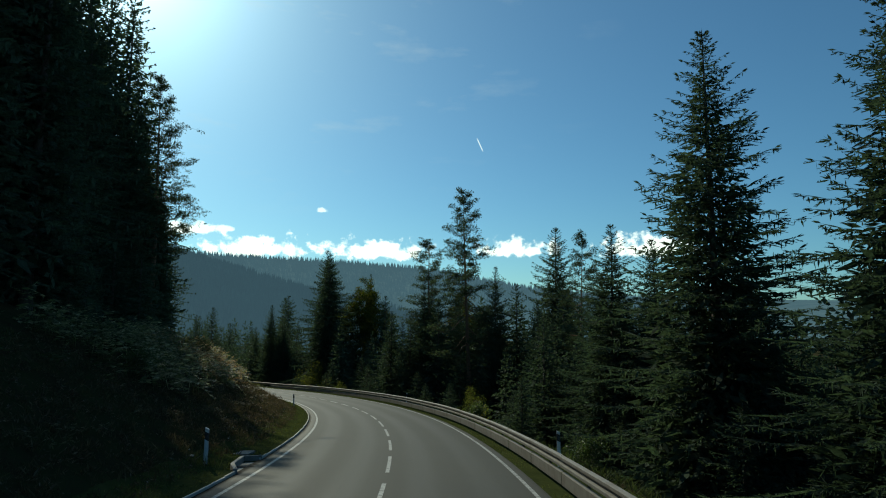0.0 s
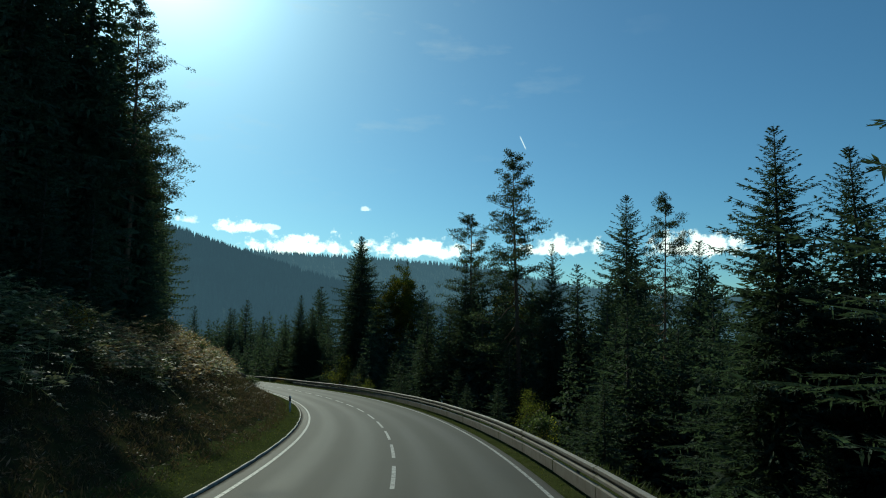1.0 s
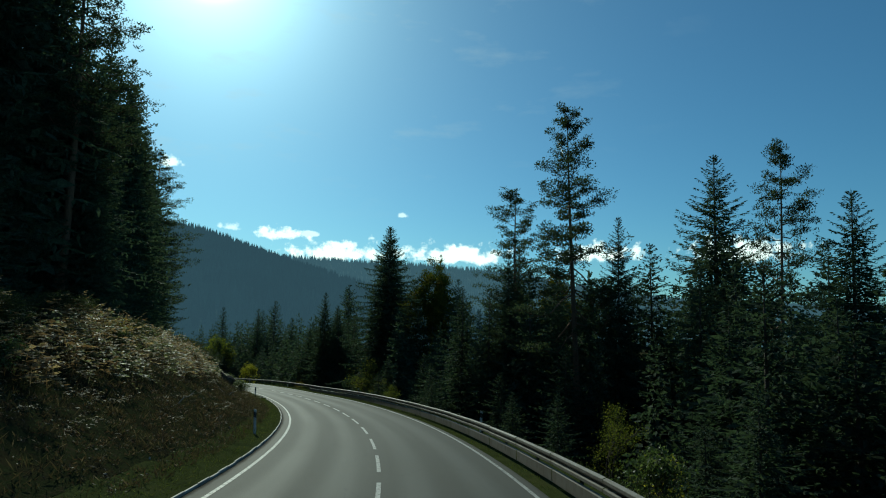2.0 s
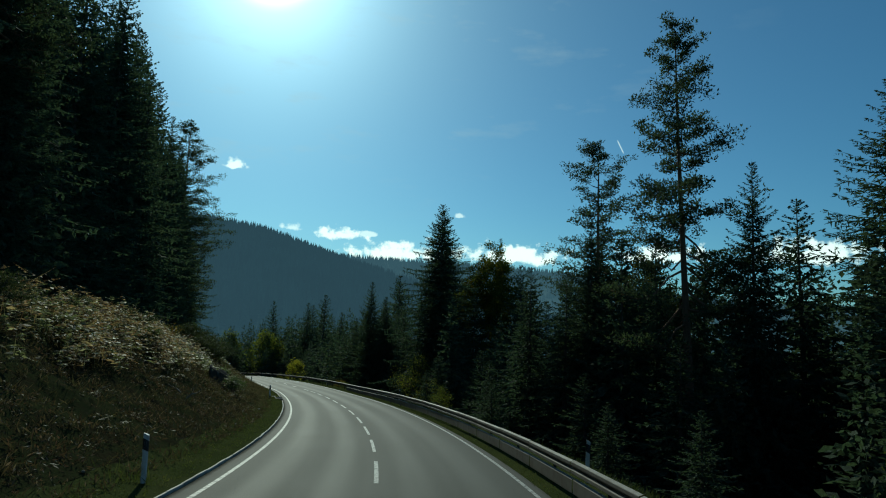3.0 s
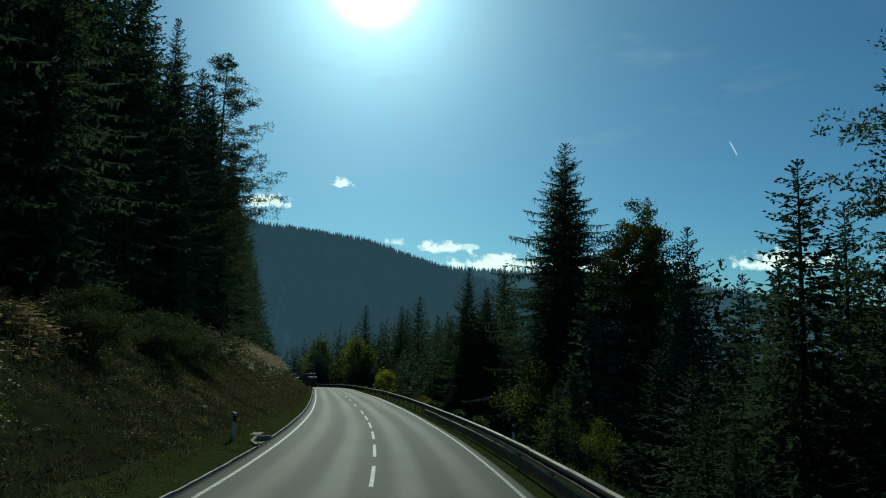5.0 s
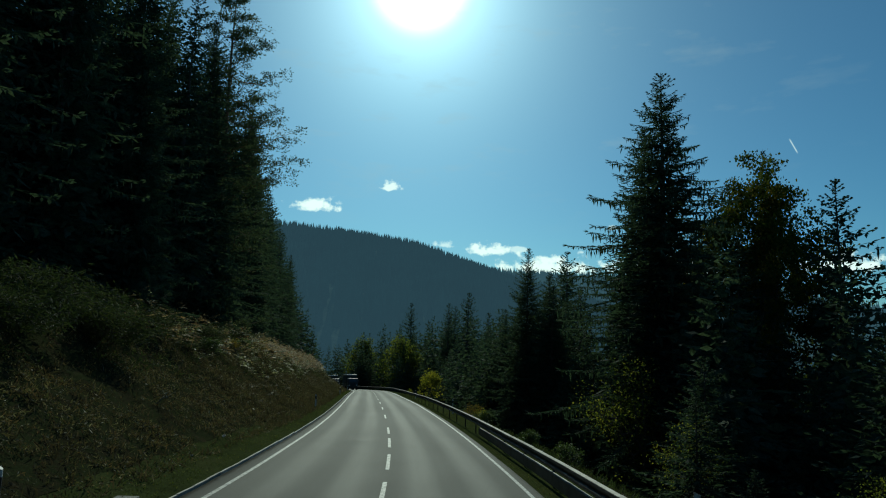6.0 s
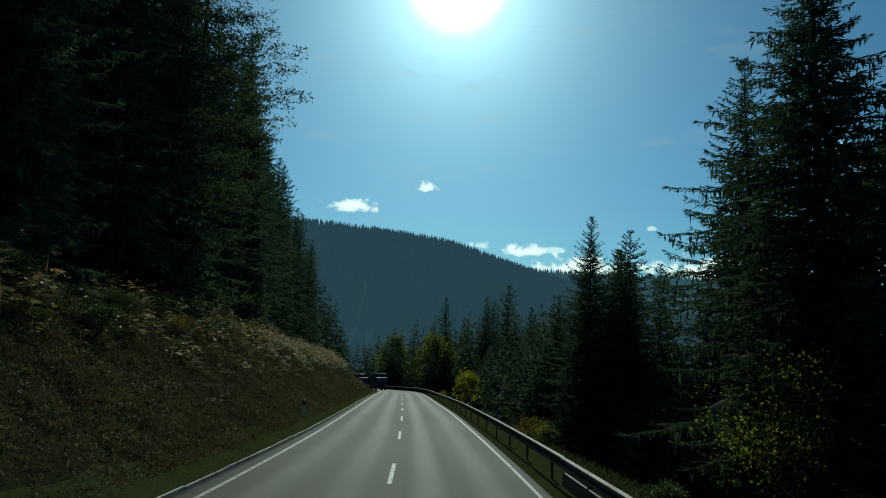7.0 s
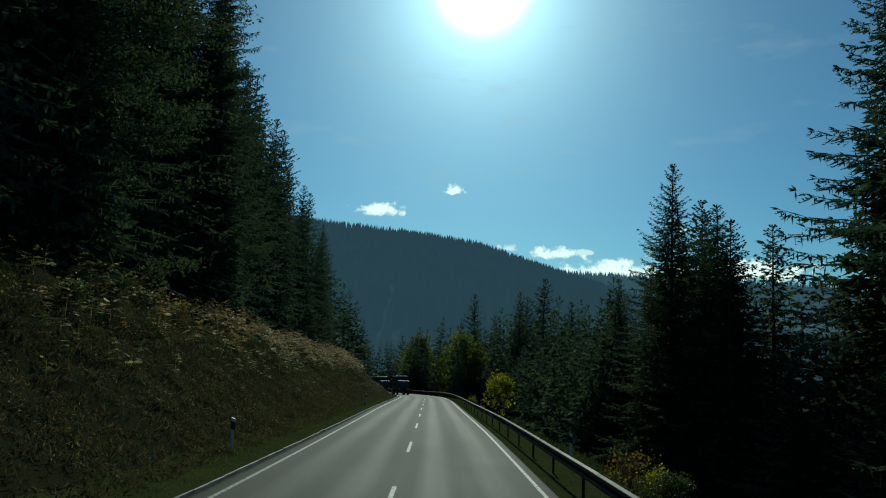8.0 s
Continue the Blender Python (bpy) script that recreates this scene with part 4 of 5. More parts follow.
WORDS = {
    "spruce_near": ("spruce_tree", "tall dark green spruce with drooping boughs", "tree", "spruces"),
    "spruce_bare": ("spruce_tree", "tall spruce with a bare lower trunk and drooping boughs", "tree", "spruces"),
    "spruce_mid": ("spruce_tree", "tall dark spruce in a dense forest edge", "tree", "spruces"),
    "spruce_young": ("spruce_tree", "young dense dark green spruce on the slope", "tree", "young spruces"),
    "spruce_far": ("spruce_tree", "dark spruce in the distant forest", "tree", "spruces"),
    "pine": ("pine_tree", "tall Scots pine with a bare trunk and open crown", "tree", "pines"),
    "beech": ("broadleaf_tree", "broad-leaved tree turning from green to autumn brown", "tree", "broad-leaved trees"),
    "yellow": ("broadleaf_tree", "broad-leaved tree in yellow autumn leaf", "tree", "broad-leaved trees"),
    "understorey": ("sapling", "slender sapling with sunlit light green leaves", "sapling", "saplings"),
    "bush_russet": ("bush", "bush with russet and yellow autumn leaves", "bush", "bushes"),
    "bush_yellow": ("bush", "sparse bush with yellow autumn leaves beside the barrier", "bush", "bushes"),
    "broom": ("broom_bush", "dense dark green broom bush on the bank", "bush", "broom bushes"),
    "bush_green": ("bush", "small bush with pale green leaves", "bush", "bushes"),
}


def plant(kind, variant, s, d, top=None, height=None, wide=1.0, turn=None, lean=(0.0, 0.0)):
    """A tree at s, d with its tip that far above the road's level, or with that height of its own."""
    count = sum(1 for k in KINDS if k[0] == kind)
    H, parts = KINDS[kind, variant % count]
    foot = ground_at(s, d)
    if height is None:
        height = float(np.interp(s, LINE_S, LINE_Z)) + top - foot[2]
    height = max(height, 1.0)
    f = height / H
    name, label, category, group = WORDS[kind]
    thing = tagged(new(name), label, category, group)
    turn = rng.random() * 360 if turn is None else turn
    thing.matrix_basis = pose(foot[0], foot[1], foot[2] - 0.05, lean[0], lean[1], 0) @ pose(0, 0, 0, 0, 0, turn) @ Matrix.Diagonal((f * wide, f * wide, f, 1))
    for part_name, me in parts:
        ob = new(part_name, me)
        ob.parent = thing
    return thing


# the trees that stand out on the valley side
for row in (
    ("spruce_near", 0, 16.9, 13.2, 17.4, 1.2), ("spruce_near", 1, 9.0, 15.0, 16.0, 1.15), ("spruce_near", 1, 26.7, 13.0, 11.4, 1.23),
    ("spruce_near", 2, 25.6, 15.2, 10.4, 1.15), ("spruce_near", 0, 48.1, 24.4, 12.4, 1.15), ("pine", 2, 55.7, 27.4, 18.5, 0.75), ("spruce_near", 2, 65.5, 31.2, 21.2, 1.11),
    ("pine", 1, 82.1, 20.8, 22.3, 1.02), ("beech", 1, 95.5, 36.0, 17.0, 0.7), ("spruce_bare", 0, 121.0, 20.0, 26.4, 1.45),
    ("beech", 0, 124.5, 29.2, 21.8, 0.82), ("spruce_near", 1, 128.0, 32.5, 23.6, 0.55), ("spruce_near", 0, 148.8, 16.6, 18.1, 0.98), ("spruce_mid", 2, 151.5, 20.0, 15.8, 1.25),
    ("spruce_near", 2, 141.5, 28.0, 31.0, 1.0), ("spruce_near", 2, 163.0, 17.5, 12.5, 1.0), ("spruce_mid", 0, 173.3, 29.2, 23.2, 1.38), ("spruce_mid", 3, 192.8, 35.0, 24.8, 1.12), ("spruce_mid", 0, 240.2, 29.6, 26.2, 1.31),
    ("spruce_mid", 1, 227.6, 30.1, 19.4, 1.25), ("spruce_mid", 2, 246.5, 27.5, 24.0, 1.12), ("spruce_mid", 3, 252.0, 33.0, 24.0, 1.12), ("spruce_mid", 1, 269.0, 31.0, 26.7, 1.0),
    ("yellow", 0, 252.0, 16.5, 15.2, 1.0), ("yellow", 0, 277.5, 19.5, 16.4, 0.75), ("yellow", 1, 211.6, 12.6, 5.0, 0.95), ("spruce_young", 3, 88.2, 17.8, 8.2, 1.1), ("spruce_mid", 2, 108.0, 30.0, 11.5, 1.25),
    ("spruce_near", 0, 80.5, 19.5, 15.5, 0.85), ("spruce_near", 2, 84.0, 22.0, 16.5, 0.8), ("spruce_near", 1, 68.5, 24.0, 16.2, 0.85), ("spruce_near", 0, 145.6, 18.5, 14.5, 1.1), ("spruce_young", 1, 41.0, 20.0, 8.5, 1.1), ("spruce_mid", 0, 60.0, 36.0, 13.0, 1.12), ("spruce_near", 0, 4.0, 20.0, 15.0, 0.98), ("spruce_young", 3, 74.5, 25.0, 11.5, 1.1), ("spruce_young", 2, 76.0, 19.5, 12.5, 1.0),
    ("spruce_mid", 3, 80.0, 17.0, 10.5, 1.38), ("spruce_mid", 0, 84.5, 16.0, 11.5, 1.38), ("spruce_mid", 1, 79.0, 24.5, 13.5, 1.25), ("spruce_mid", 2, 90.5, 23.0, 12.0, 1.25), ("spruce_mid", 3, 87.0, 29.0, 13.0, 1.25),
    ("spruce_mid", 1, 143.5, 18.0, 13.0, 1.25), ("spruce_mid", 0, 155.0, 17.5, 12.0, 1.25), ("spruce_mid", 2, 146.0, 22.0, 13.5, 1.25), ("spruce_mid", 3, 158.0, 24.0, 13.5, 1.25), ("beech", 1, 146.0, 31.0, 10.5, 0.9),
    ("spruce_mid", 1, 68.0, 27.0, 14.0, 1.25), ("spruce_mid", 0, 61.5, 29.5, 13.5, 1.25), ("spruce_mid", 3, 58.5, 23.5, 10.5, 1.25), ("spruce_mid", 2, 33.0, 17.0, 7.5, 1.38), ("spruce_mid", 0, 22.0, 18.0, 9.0, 1.38), ("spruce_mid", 1, 119.0, 24.5, 13.0, 1.25), ("spruce_mid", 0, 117.0, 31.0, 17.5, 1.12),
    ("spruce_mid", 2, 130.5, 24.5, 14.0, 1.25), ("spruce_mid", 3, 166.0, 25.0, 12.5, 1.25), ("spruce_mid", 1, 180.0, 27.0, 15.0, 1.25), ("spruce_mid", 0, 200.0, 28.0, 16.0, 1.25), ("spruce_mid", 2, 212.0, 31.0, 17.0, 1.25),
):
    plant(*row[:4], top=row[4], wide=row[5])


plant("pine", 0, 71.8, 22.2, top=27.2, wide=0.92, lean=(0.0, -2.2), turn=200)


def thicket(count, s_lo, s_hi, near, deep, power, gap):
    """Spots for trees, none nearer than gap to the next."""
    spots, tries = [], 0
    while len(spots) < count and tries < 9000:
        tries += 1
        s, d = rng.uniform(s_lo, s_hi), near + deep * rng.random() ** power
        if all((s - a) ** 2 + (d - b) ** 2 > gap ** 2 for a, b in spots):
            spots.append((s, d))
    return spots


def grove(name, rows, label):
    """Trees deep in the wood, past counting: one mesh."""
    verts, count = [], sum(1 for k in KINDS if k[0] == "spruce_far")
    crowns = []
    for k in range(count):
        me = KINDS["spruce_far", k][1][1][1]
        co = np.empty(len(me.vertices) * 3)
        me.vertices.foreach_get("co", co)
        crowns.append(co.reshape(-1, 3) / 26.0)
    for x, y, z, height, wide in rows:
        c = crowns[int(rng.integers(count))]
        a = rng.random() * 2 * math.pi
        w = height * wide
        verts.append(np.stack([x + w * (c[:, 0] * math.cos(a) - c[:, 1] * math.sin(a)), y + w * (c[:, 0] * math.sin(a) + c[:, 1] * math.cos(a)), z + height * c[:, 2]], 1))
    stuff(name, verts, SPRUCE, label, "forest")


DEEP = []


def deep(s, d, top, wide=1.0):
    """A tree of the deep wood below the road, its tip that far above the road."""
    p = ground_at(s, d)
    DEEP.append((*p, max(6.0, float(np.interp(s, LINE_S, LINE_Z)) + top - p[2]), wide))


def stuff(name, chunks, mat, label, category):
    tagged(new(name, kite_mesh(name, chunks, mat)), label, category, kind="stuff")


# the dense wood below the road on the valley side
for s, d in thicket(60, -10, 255, 11.5, 7.5, 1.0, 3.2):
    if (178 < s < 240 and d < 16.5) or (112 < s < 178 and d < 15.5):
        continue
    plant("spruce_young", int(rng.integers(4)), s, d, top=rng.uniform(-0.5, 2.5) + 0.5 * (d - 11), wide=1.45)
for s, d in thicket(60, -10, 250, 17.5, 9.5, 1.0, 4.4):
    deep(s, d, rng.uniform(4.5, 9.0), 1.25)
for s, d in thicket(24, -6, 52, 15.0, 16.0, 1.0, 4.0):
    plant("spruce_young", int(rng.integers(4)), s, d, top=rng.uniform(4.5, 7.5), wide=1.25)
for s, d in thicket(46, 158, 268, 11.5, 18.0, 1.0, 4.4):
    if 178 < s < 240 and d < 16.5:
        continue
    deep(s, d, rng.uniform(7.0, 12.5) + 0.12 * (d - 11), 1.3)
for k, d in enumerate(np.arange(11.0, 55.0, 1.7)):
    behind = k % 2
    s = np.interp(d, [9, 20, 30, 39, 54], [269.0, 262.5, 258.0, 253.8, 248.0]) - 14.0 * behind * (d > 16)
    tip = np.interp(d, [9, 14, 20, 23, 30, 36, 38.6, 42, 46, 50, 54], [15.6, 18.2, 21.5, 23, 21.8, 24.5, 26, 25, 22.9, 24, 30])
    deep(s + rng.normal(), d, tip * rng.uniform(0.76, 0.95) - 1.5 * behind, 1.2)
# the row of spruces where the road bends out of sight
for d in np.arange(9.5, 60.0, 1.5):
    tip = np.interp(d, [9, 15, 20, 25, 28, 35, 39, 42, 60], [14.0, 14.6, 16.8, 18.8, 20.0, 20.8, 21.6, 20.6, 22.0])
    far = rng.choice([0.0, 5.0, 13.0])
    deep(np.interp(d, [8, 18, 28, 39, 60], [285.0, 280.0, 274.0, 268.5, 260.0]) + far + rng.normal(), d + 0.8 * far, tip * rng.uniform(0.80, 1.0) + 0.07 * far, rng.uniform(1.2, 1.5))
for s, d, tip in ((297.0, 7.5, 31.0), (298.0, 11.0, 29.5), (299.0, 12.5, 25.5), (297.5, 14.0, 26.2), (296.5, 15.5, 20.5), (299.5, 17.5, 16.0), (300.0, 21.0, 15.0)):
    deep(s, d, tip, 1.25)
for s, d in thicket(26, 92, 200, 15.0, 18.0, 1.0, 4.6):
    deep(s, d, rng.uniform(7.5, 12.5), 1.25)
for s, d in thicket(26, 60, 110, 28.0, 26.0, 1.0, 4.6):
    deep(s, d, rng.uniform(10, 14.5), 1.2)
for s, d in thicket(34, 186, 262, 18.0, 26.0, 1.0, 4.4):
    deep(s, d, rng.uniform(8, 14), 1.6)
rows = DEEP
for s, d in thicket(60, -10, 262, 26.5, 26, 1.0, 5.0):
    p = ground_at(s, d)
    rows.append((*p, max(10.0, float(np.interp(s, LINE_S, LINE_Z)) + rng.uniform(5, 11) - p[2]), 1.1))
grove("valley_wood", rows, "dense dark spruce wood on the slope below the road")

# the forest above the cutting
for row in (("spruce_near", 2, 64.0, -17.2, 22.0, 0.9), ("spruce_mid", 0, 66.0, -19.8, 36.0, 0.9), ("spruce_mid", 1, 62.0, -22.8, 38.0, 0.9), ("spruce_mid", 2, 88.0, -18.2, 31.0, 0.9), ("spruce_mid", 3, 99.0, -18.8, 34.5, 0.9), ("spruce_mid", 0, 97.0, -21.3, 37.0, 0.9), ("spruce_mid", 1, 93.0, -19.6, 34.0, 0.9), ("spruce_mid", 2, 81.0, -19.2, 33.0, 0.9), ("pine", 0, 62.5, -17.4, 33.0, 0.95), ("spruce_mid", 2, 67.0, -17.0, 23.5, 1.15), ("spruce_mid", 3, 57.5, -20.0, 39.5, 1.0), ("spruce_mid", 0, 61.0, -22.0, 41.5, 1.0), ("spruce_mid", 1, 51.0, -22.5, 40.5, 1.0), ("spruce_mid", 2, 44.5, -24.0, 40.0, 1.0), ("spruce_mid", 3, 37.5, -23.0, 38.0, 1.0), ("spruce_mid", 0, 30.5, -21.5, 37.0, 1.0), ("spruce_mid", 1, 24.0, -20.5, 36.0, 1.0), ("spruce_near", 0, 57.0, -20.0, 29.0, 0.74), ("spruce_mid", 1, 95.0, -17.0, 28.5, 1.0), ("spruce_near", 1, 117.3, -17.0, 32.8, 0.82),
            ("pine", 2, 136.3, -16.2, 39.4, 1.05), ("spruce_mid", 1, 103.0, -18.8, 33.5, 1.0), ("spruce_mid", 2, 110.0, -18.0, 33.5, 1.0), ("spruce_bare", 0, 154.0, -17.2, 36.5, 0.95), ("spruce_mid", 3, 141.0, -18.8, 37.5, 1.0), ("spruce_near", 0, 133.0, -16.5, 34.0, 0.86), ("spruce_near", 2, 152.0, -16.5, 31.0, 0.90), ("spruce_mid", 3, 146.0, -18.2, 34.5, 1.1), ("spruce_mid", 0, 160.0, -18.2, 31.5, 1.1), ("spruce_mid", 1, 168.0, -18.2, 31.5, 1.1), ("spruce_mid", 2, 176.0, -18.2, 31.0, 1.1), ("spruce_mid", 3, 127.0, -16.9, 33.0, 1.0)):
    plant(*row[:4], top=row[4], wide=row[5])


def skyline(s):
    return np.interp(s, [0, 50, 62, 72, 110, 138, 155, 180, 200, 235, 262], [31, 31, 29, 31, 34, 36, 33, 31, 29.5, 25.5, 20])


for s, d in thicket(60, 2, 268, -18.0, -4.5, 1.0, 3.9):
    if 34 < s < 60 and d > -21.5:
        continue
    plant("spruce_mid", int(rng.integers(4)), s, d, top=skyline(s) + rng.normal() * 1.6, wide=rng.uniform(0.9, 1.1))
for s, d in thicket(16, 18, 62, -23.5, -6.0, 1.0, 4.2):
    plant("spruce_mid", int(rng.integers(4)), s, d, top=rng.uniform(34, 39), wide=1.05)
HIGH = []
for s, d in thicket(34, 60, 190, -21.5, -5.0, 1.0, 4.2):
    p = ground_at(s, d)
    HIGH.append((*p, float(np.interp(s, LINE_S, LINE_Z)) + skyline(s) + rng.uniform(-2, 2) - p[2], 1.05))
rows = HIGH
for s, d in thicket(105, -5, 275, -22.5, -26, 1.3, 4.2):
    p = ground_at(s, d)
    rows.append((*p, max(12.0, float(np.interp(s, LINE_S, LINE_Z)) + skyline(s) + rng.uniform(-2, 5) - p[2]), 1.0))
grove("hillside_wood", rows, "dense dark spruce forest above the cutting")
# young growth along the forest's edge
for s in np.arange(3, 262, 6.5):
    plant("spruce_young", int(rng.integers(4)), s + 1.5 * rng.normal(), -17.0 - 1.5 * rng.random(), height=rng.uniform(3.5, 9.0), wide=1.35)

# woods across the end of the valley
rows, tries = [], 0
while len(rows) < 150 and tries < 8000:
    tries += 1
    x, y = rng.uniform(-200, 80), rng.uniform(252, 400)
    s, d = along([x], [y])
    if d[0] > 15 and all((x - q[0]) ** 2 + (y - q[1]) ** 2 > 5.2 ** 2 for q in rows):
        sink = float(lie(s, d)[0])
        z = float(np.interp(s[0], LINE_S, LINE_Z)) + sink
        far = min(max((math.hypot(x + 30, y - 110) - 260) / 500, 0), 1)
        rows.append((x, y, z * (1 - far) - 48 * far, min(40.0, max(12.0, 17.0 + rng.normal() * 3.0 - 0.6 * sink)), 1.7))
tries = 0
while len(rows) < 245 and tries < 7000:
    tries += 1
    x, y = rng.uniform(-270, -118), rng.uniform(205, 345)
    s, d = along([x], [y])
    if d[0] < -14 and all((x - q[0]) ** 2 + (y - q[1]) ** 2 > 5.2 ** 2 for q in rows):
        z = float(np.interp(s[0], LINE_S, LINE_Z)) + min(float(lie(s, d)[0]), 8.0)
        rows.append((x, y, z - 2.0, rng.uniform(13, 20), 2.0))
grove("far_wood", rows, "spruce wood across the end of the valley")

# saplings and bushes
for row in (("bush_green", 37.5, 8.0, 1.8), ("understorey", 44.5, 9.4, 3.2), ("understorey", 104.0, 13.0, 5.0), ("understorey", 116.5, 16.5, 9.5), ("understorey", 118.0, 19.0, 9.0), ("understorey", 88.0, 9.6, 3.0), ("understorey", 121.0, 23.0, 12.0),
            ("bush_russet", 126.2, 7.2, 1.5), ("bush_green", 124.4, 7.6, 1.2), ("bush_yellow", 125.2, 7.4, 1.2), ("bush_yellow", 205.0, 7.5, 1.6), ("bush_yellow", 38.5, 8.6, 1.7), ("bush_green", 15.5, 7.4, 1.3), ("bush_green", 102.0, 7.0, 0.9), ("bush_green", 107.0, 6.8, 0.8)):
    plant(row[0], 0, row[1], row[2], height=row[3])


# broom and young growth on the upper bank
for s, d, h in ((86.0, -10.6, 2.4), (89.5, -11.6, 2.8), (92.5, -10.2, 2.5), (96.0, -11.4, 3.0), (99.5, -10.4, 2.6), (102.5, -11.8, 2.6), (106.0, -10.8, 2.2), (110.5, -11.9, 2.0), (116.0, -11.2, 1.8),
                (123.0, -12.4, 1.6), (131.0, -11.6, 1.6), (70.0, -12.0, 1.8), (62.5, -12.4, 1.7), (54.0, -12.0, 1.8), (47.5, -12.6, 2.0), (80.0, -12.4, 1.8), (40.0, -12.2, 1.9), (33.0, -12.6, 1.7)):
    plant("broom", 0, s, d, height=h * 0.62, wide=1.6)
for s, d, h in ((51.0, -11.2, 1.3), (74.0, -11.2, 1.2), (122.0, -10.6, 1.0), (136.0, -11.4, 1.1), (29.0, -11.4, 1.3)):
    plant("bush_russet", 0, s, d, height=h, wide=1.2)
for s, d, h in ((71.4, -6.9, 0.7), (73.6, -7.0, 0.9), (74.8, -7.8, 1.0), (48.0, -10.4, 1.1), (66.0, -10.2, 1.0), (113.0, -10.0, 1.1), (126.5, -10.8, 1.0), (37.0, -9.8, 1.1), (18.0, -9.8, 1.2)):
    plant("bush_green", 0, s, d, height=h, wide=1.2)


# ---------------------------------------------------------------- low growth
def scatter(n, s_lo, s_hi, d_lo, d_hi, power=1.0):
    s = s_lo + (s_hi - s_lo) * rng.random(n) ** power
    d = rng.uniform(d_lo, d_hi, n)
    return s, d


def blades(s, d, size, spread, width, lean=0.5):
    p = bank_height(s, d)
    n = len(s)
    a = p + np.stack([spread * rng.normal(size=n), spread * rng.normal(size=n), np.full(n, -0.02)], -1)
    l = size * (0.45 + 0.9 * rng.random(n))
    d3 = unit(np.stack([lean * rng.normal(size=n), lean * rng.normal(size=n), np.ones(n)], -1))
    return kites(a, a + d3 * l[:, None], width * (0.6 + 0.8 * rng.random(n)))


s, d = scatter(30000, 4, 190, -5.5, -4.3, 1.4)
keep = (ripple(s * 2.3, d * 3) > -0.9) & ~in_gully(s, d)
left = blades(s[keep], d[keep], 0.075, 0.04, 0.022, 0.8)
s, d = scatter(34000, 2, 190, 3.98, 6.6, 1.4)
keep = ripple(s * 2.7 + 5, d * 4) > -0.35
right = blades(s[keep], d[keep], 0.08, 0.05, 0.020, 0.8)
stuff("verge_grass", [left, right], VERGEGRASS, "short green grass with dry stalks beside the road", "grass")

def tussocks(count, s_lo, s_hi, d_lo, d_hi, size, per, lean=0.55):
    """Grass in clumps."""
    s, d = scatter(count, s_lo, s_hi, d_lo, d_hi, 1.2)
    grow = 0.5 + 0.9 * rng.random(count)
    p = np.repeat(bank_height(s, d), per, 0)
    n = len(p)
    big = np.repeat(grow, per)
    a = p + 0.10 * rng.normal(size=(n, 3)) * np.array([1, 1, 0.2]) * big[:, None]
    way = unit(np.stack([lean * rng.normal(size=n), lean * rng.normal(size=n), np.ones(n)], -1))
    l = size * big * (0.5 + 0.7 * rng.random(n))
    return kites(a, a + way * l[:, None], 0.018 + 0.02 * rng.random(n))


stuff("bank_grass", [tussocks(10500, 2, 215, -12.4, -4.9, 0.22, 7, 0.8), tussocks(5200, 106, 170, -12.0, -4.9, 0.22, 7, 0.8)], DRYGRASS, "dry brown and olive grass covering the steep bank", "grass")


# taller grass round the marker posts of the inner side
tall = []
for s0 in (10.6, 47.7, 85.6, 125.6, 162.0):
    s, d = s0 - 0.25 + 0.22 * rng.normal(size=70), -4.95 + 0.25 * rng.normal(size=70)
    tall.append(blades(s, d, 0.32, 0.03, 0.016, 0.4))
stuff("tall_grass", tall, VERGEGRASS, "taller green grass round the feet of the marker posts", "grass")


def fronds(n_plants, s_lo, s_hi, d_lo, d_hi, size, per=13):
    """Arching fronds with side leaflets."""
    out = []
    s, d = scatter(n_plants, s_lo, s_hi, d_lo, d_hi, 1.1)
    keep = ripple(s * 1.7 + 3, d * 1.5) > -0.35
    s, d = s[keep], d[keep]
    base = bank_height(s, d)
    for k in range(per):
        n = len(s)
        a = rng.random(n) * 2 * math.pi
        L = size * (0.5 + 0.8 * rng.random(n))
        hor = np.stack([np.cos(a), np.sin(a), np.zeros(n)], -1)
        start = base + 0.3 * rng.normal(size=(n, 3)) * np.array([1, 1, 0])
        start[:, 2] += 0.05
        last = start
        for f in (0.3, 0.55, 0.75, 0.92, 1.08):
            q = start + hor * (L * f)[:, None] * 0.7
            q[:, 2] += L * (1.1 * f - 0.85 * f ** 2)
            out.append(kites(last, q, np.full(n, 0.016)))
            for sgn in (-1, 1):
                w = L * 0.34 * (1.2 - f)
                side = np.stack([-np.sin(a), np.cos(a), np.zeros(n)], -1) * sgn
                e = q + unit(side + 0.5 * hor + 0.25 * rng.normal(size=(n, 3))) * w[:, None]
                out.append(kites(q, e, 0.24 * w + 0.015, np.array([0, 0, 1.0]) + 0.3 * rng.normal(size=(n, 3))))
            last = q
    return out


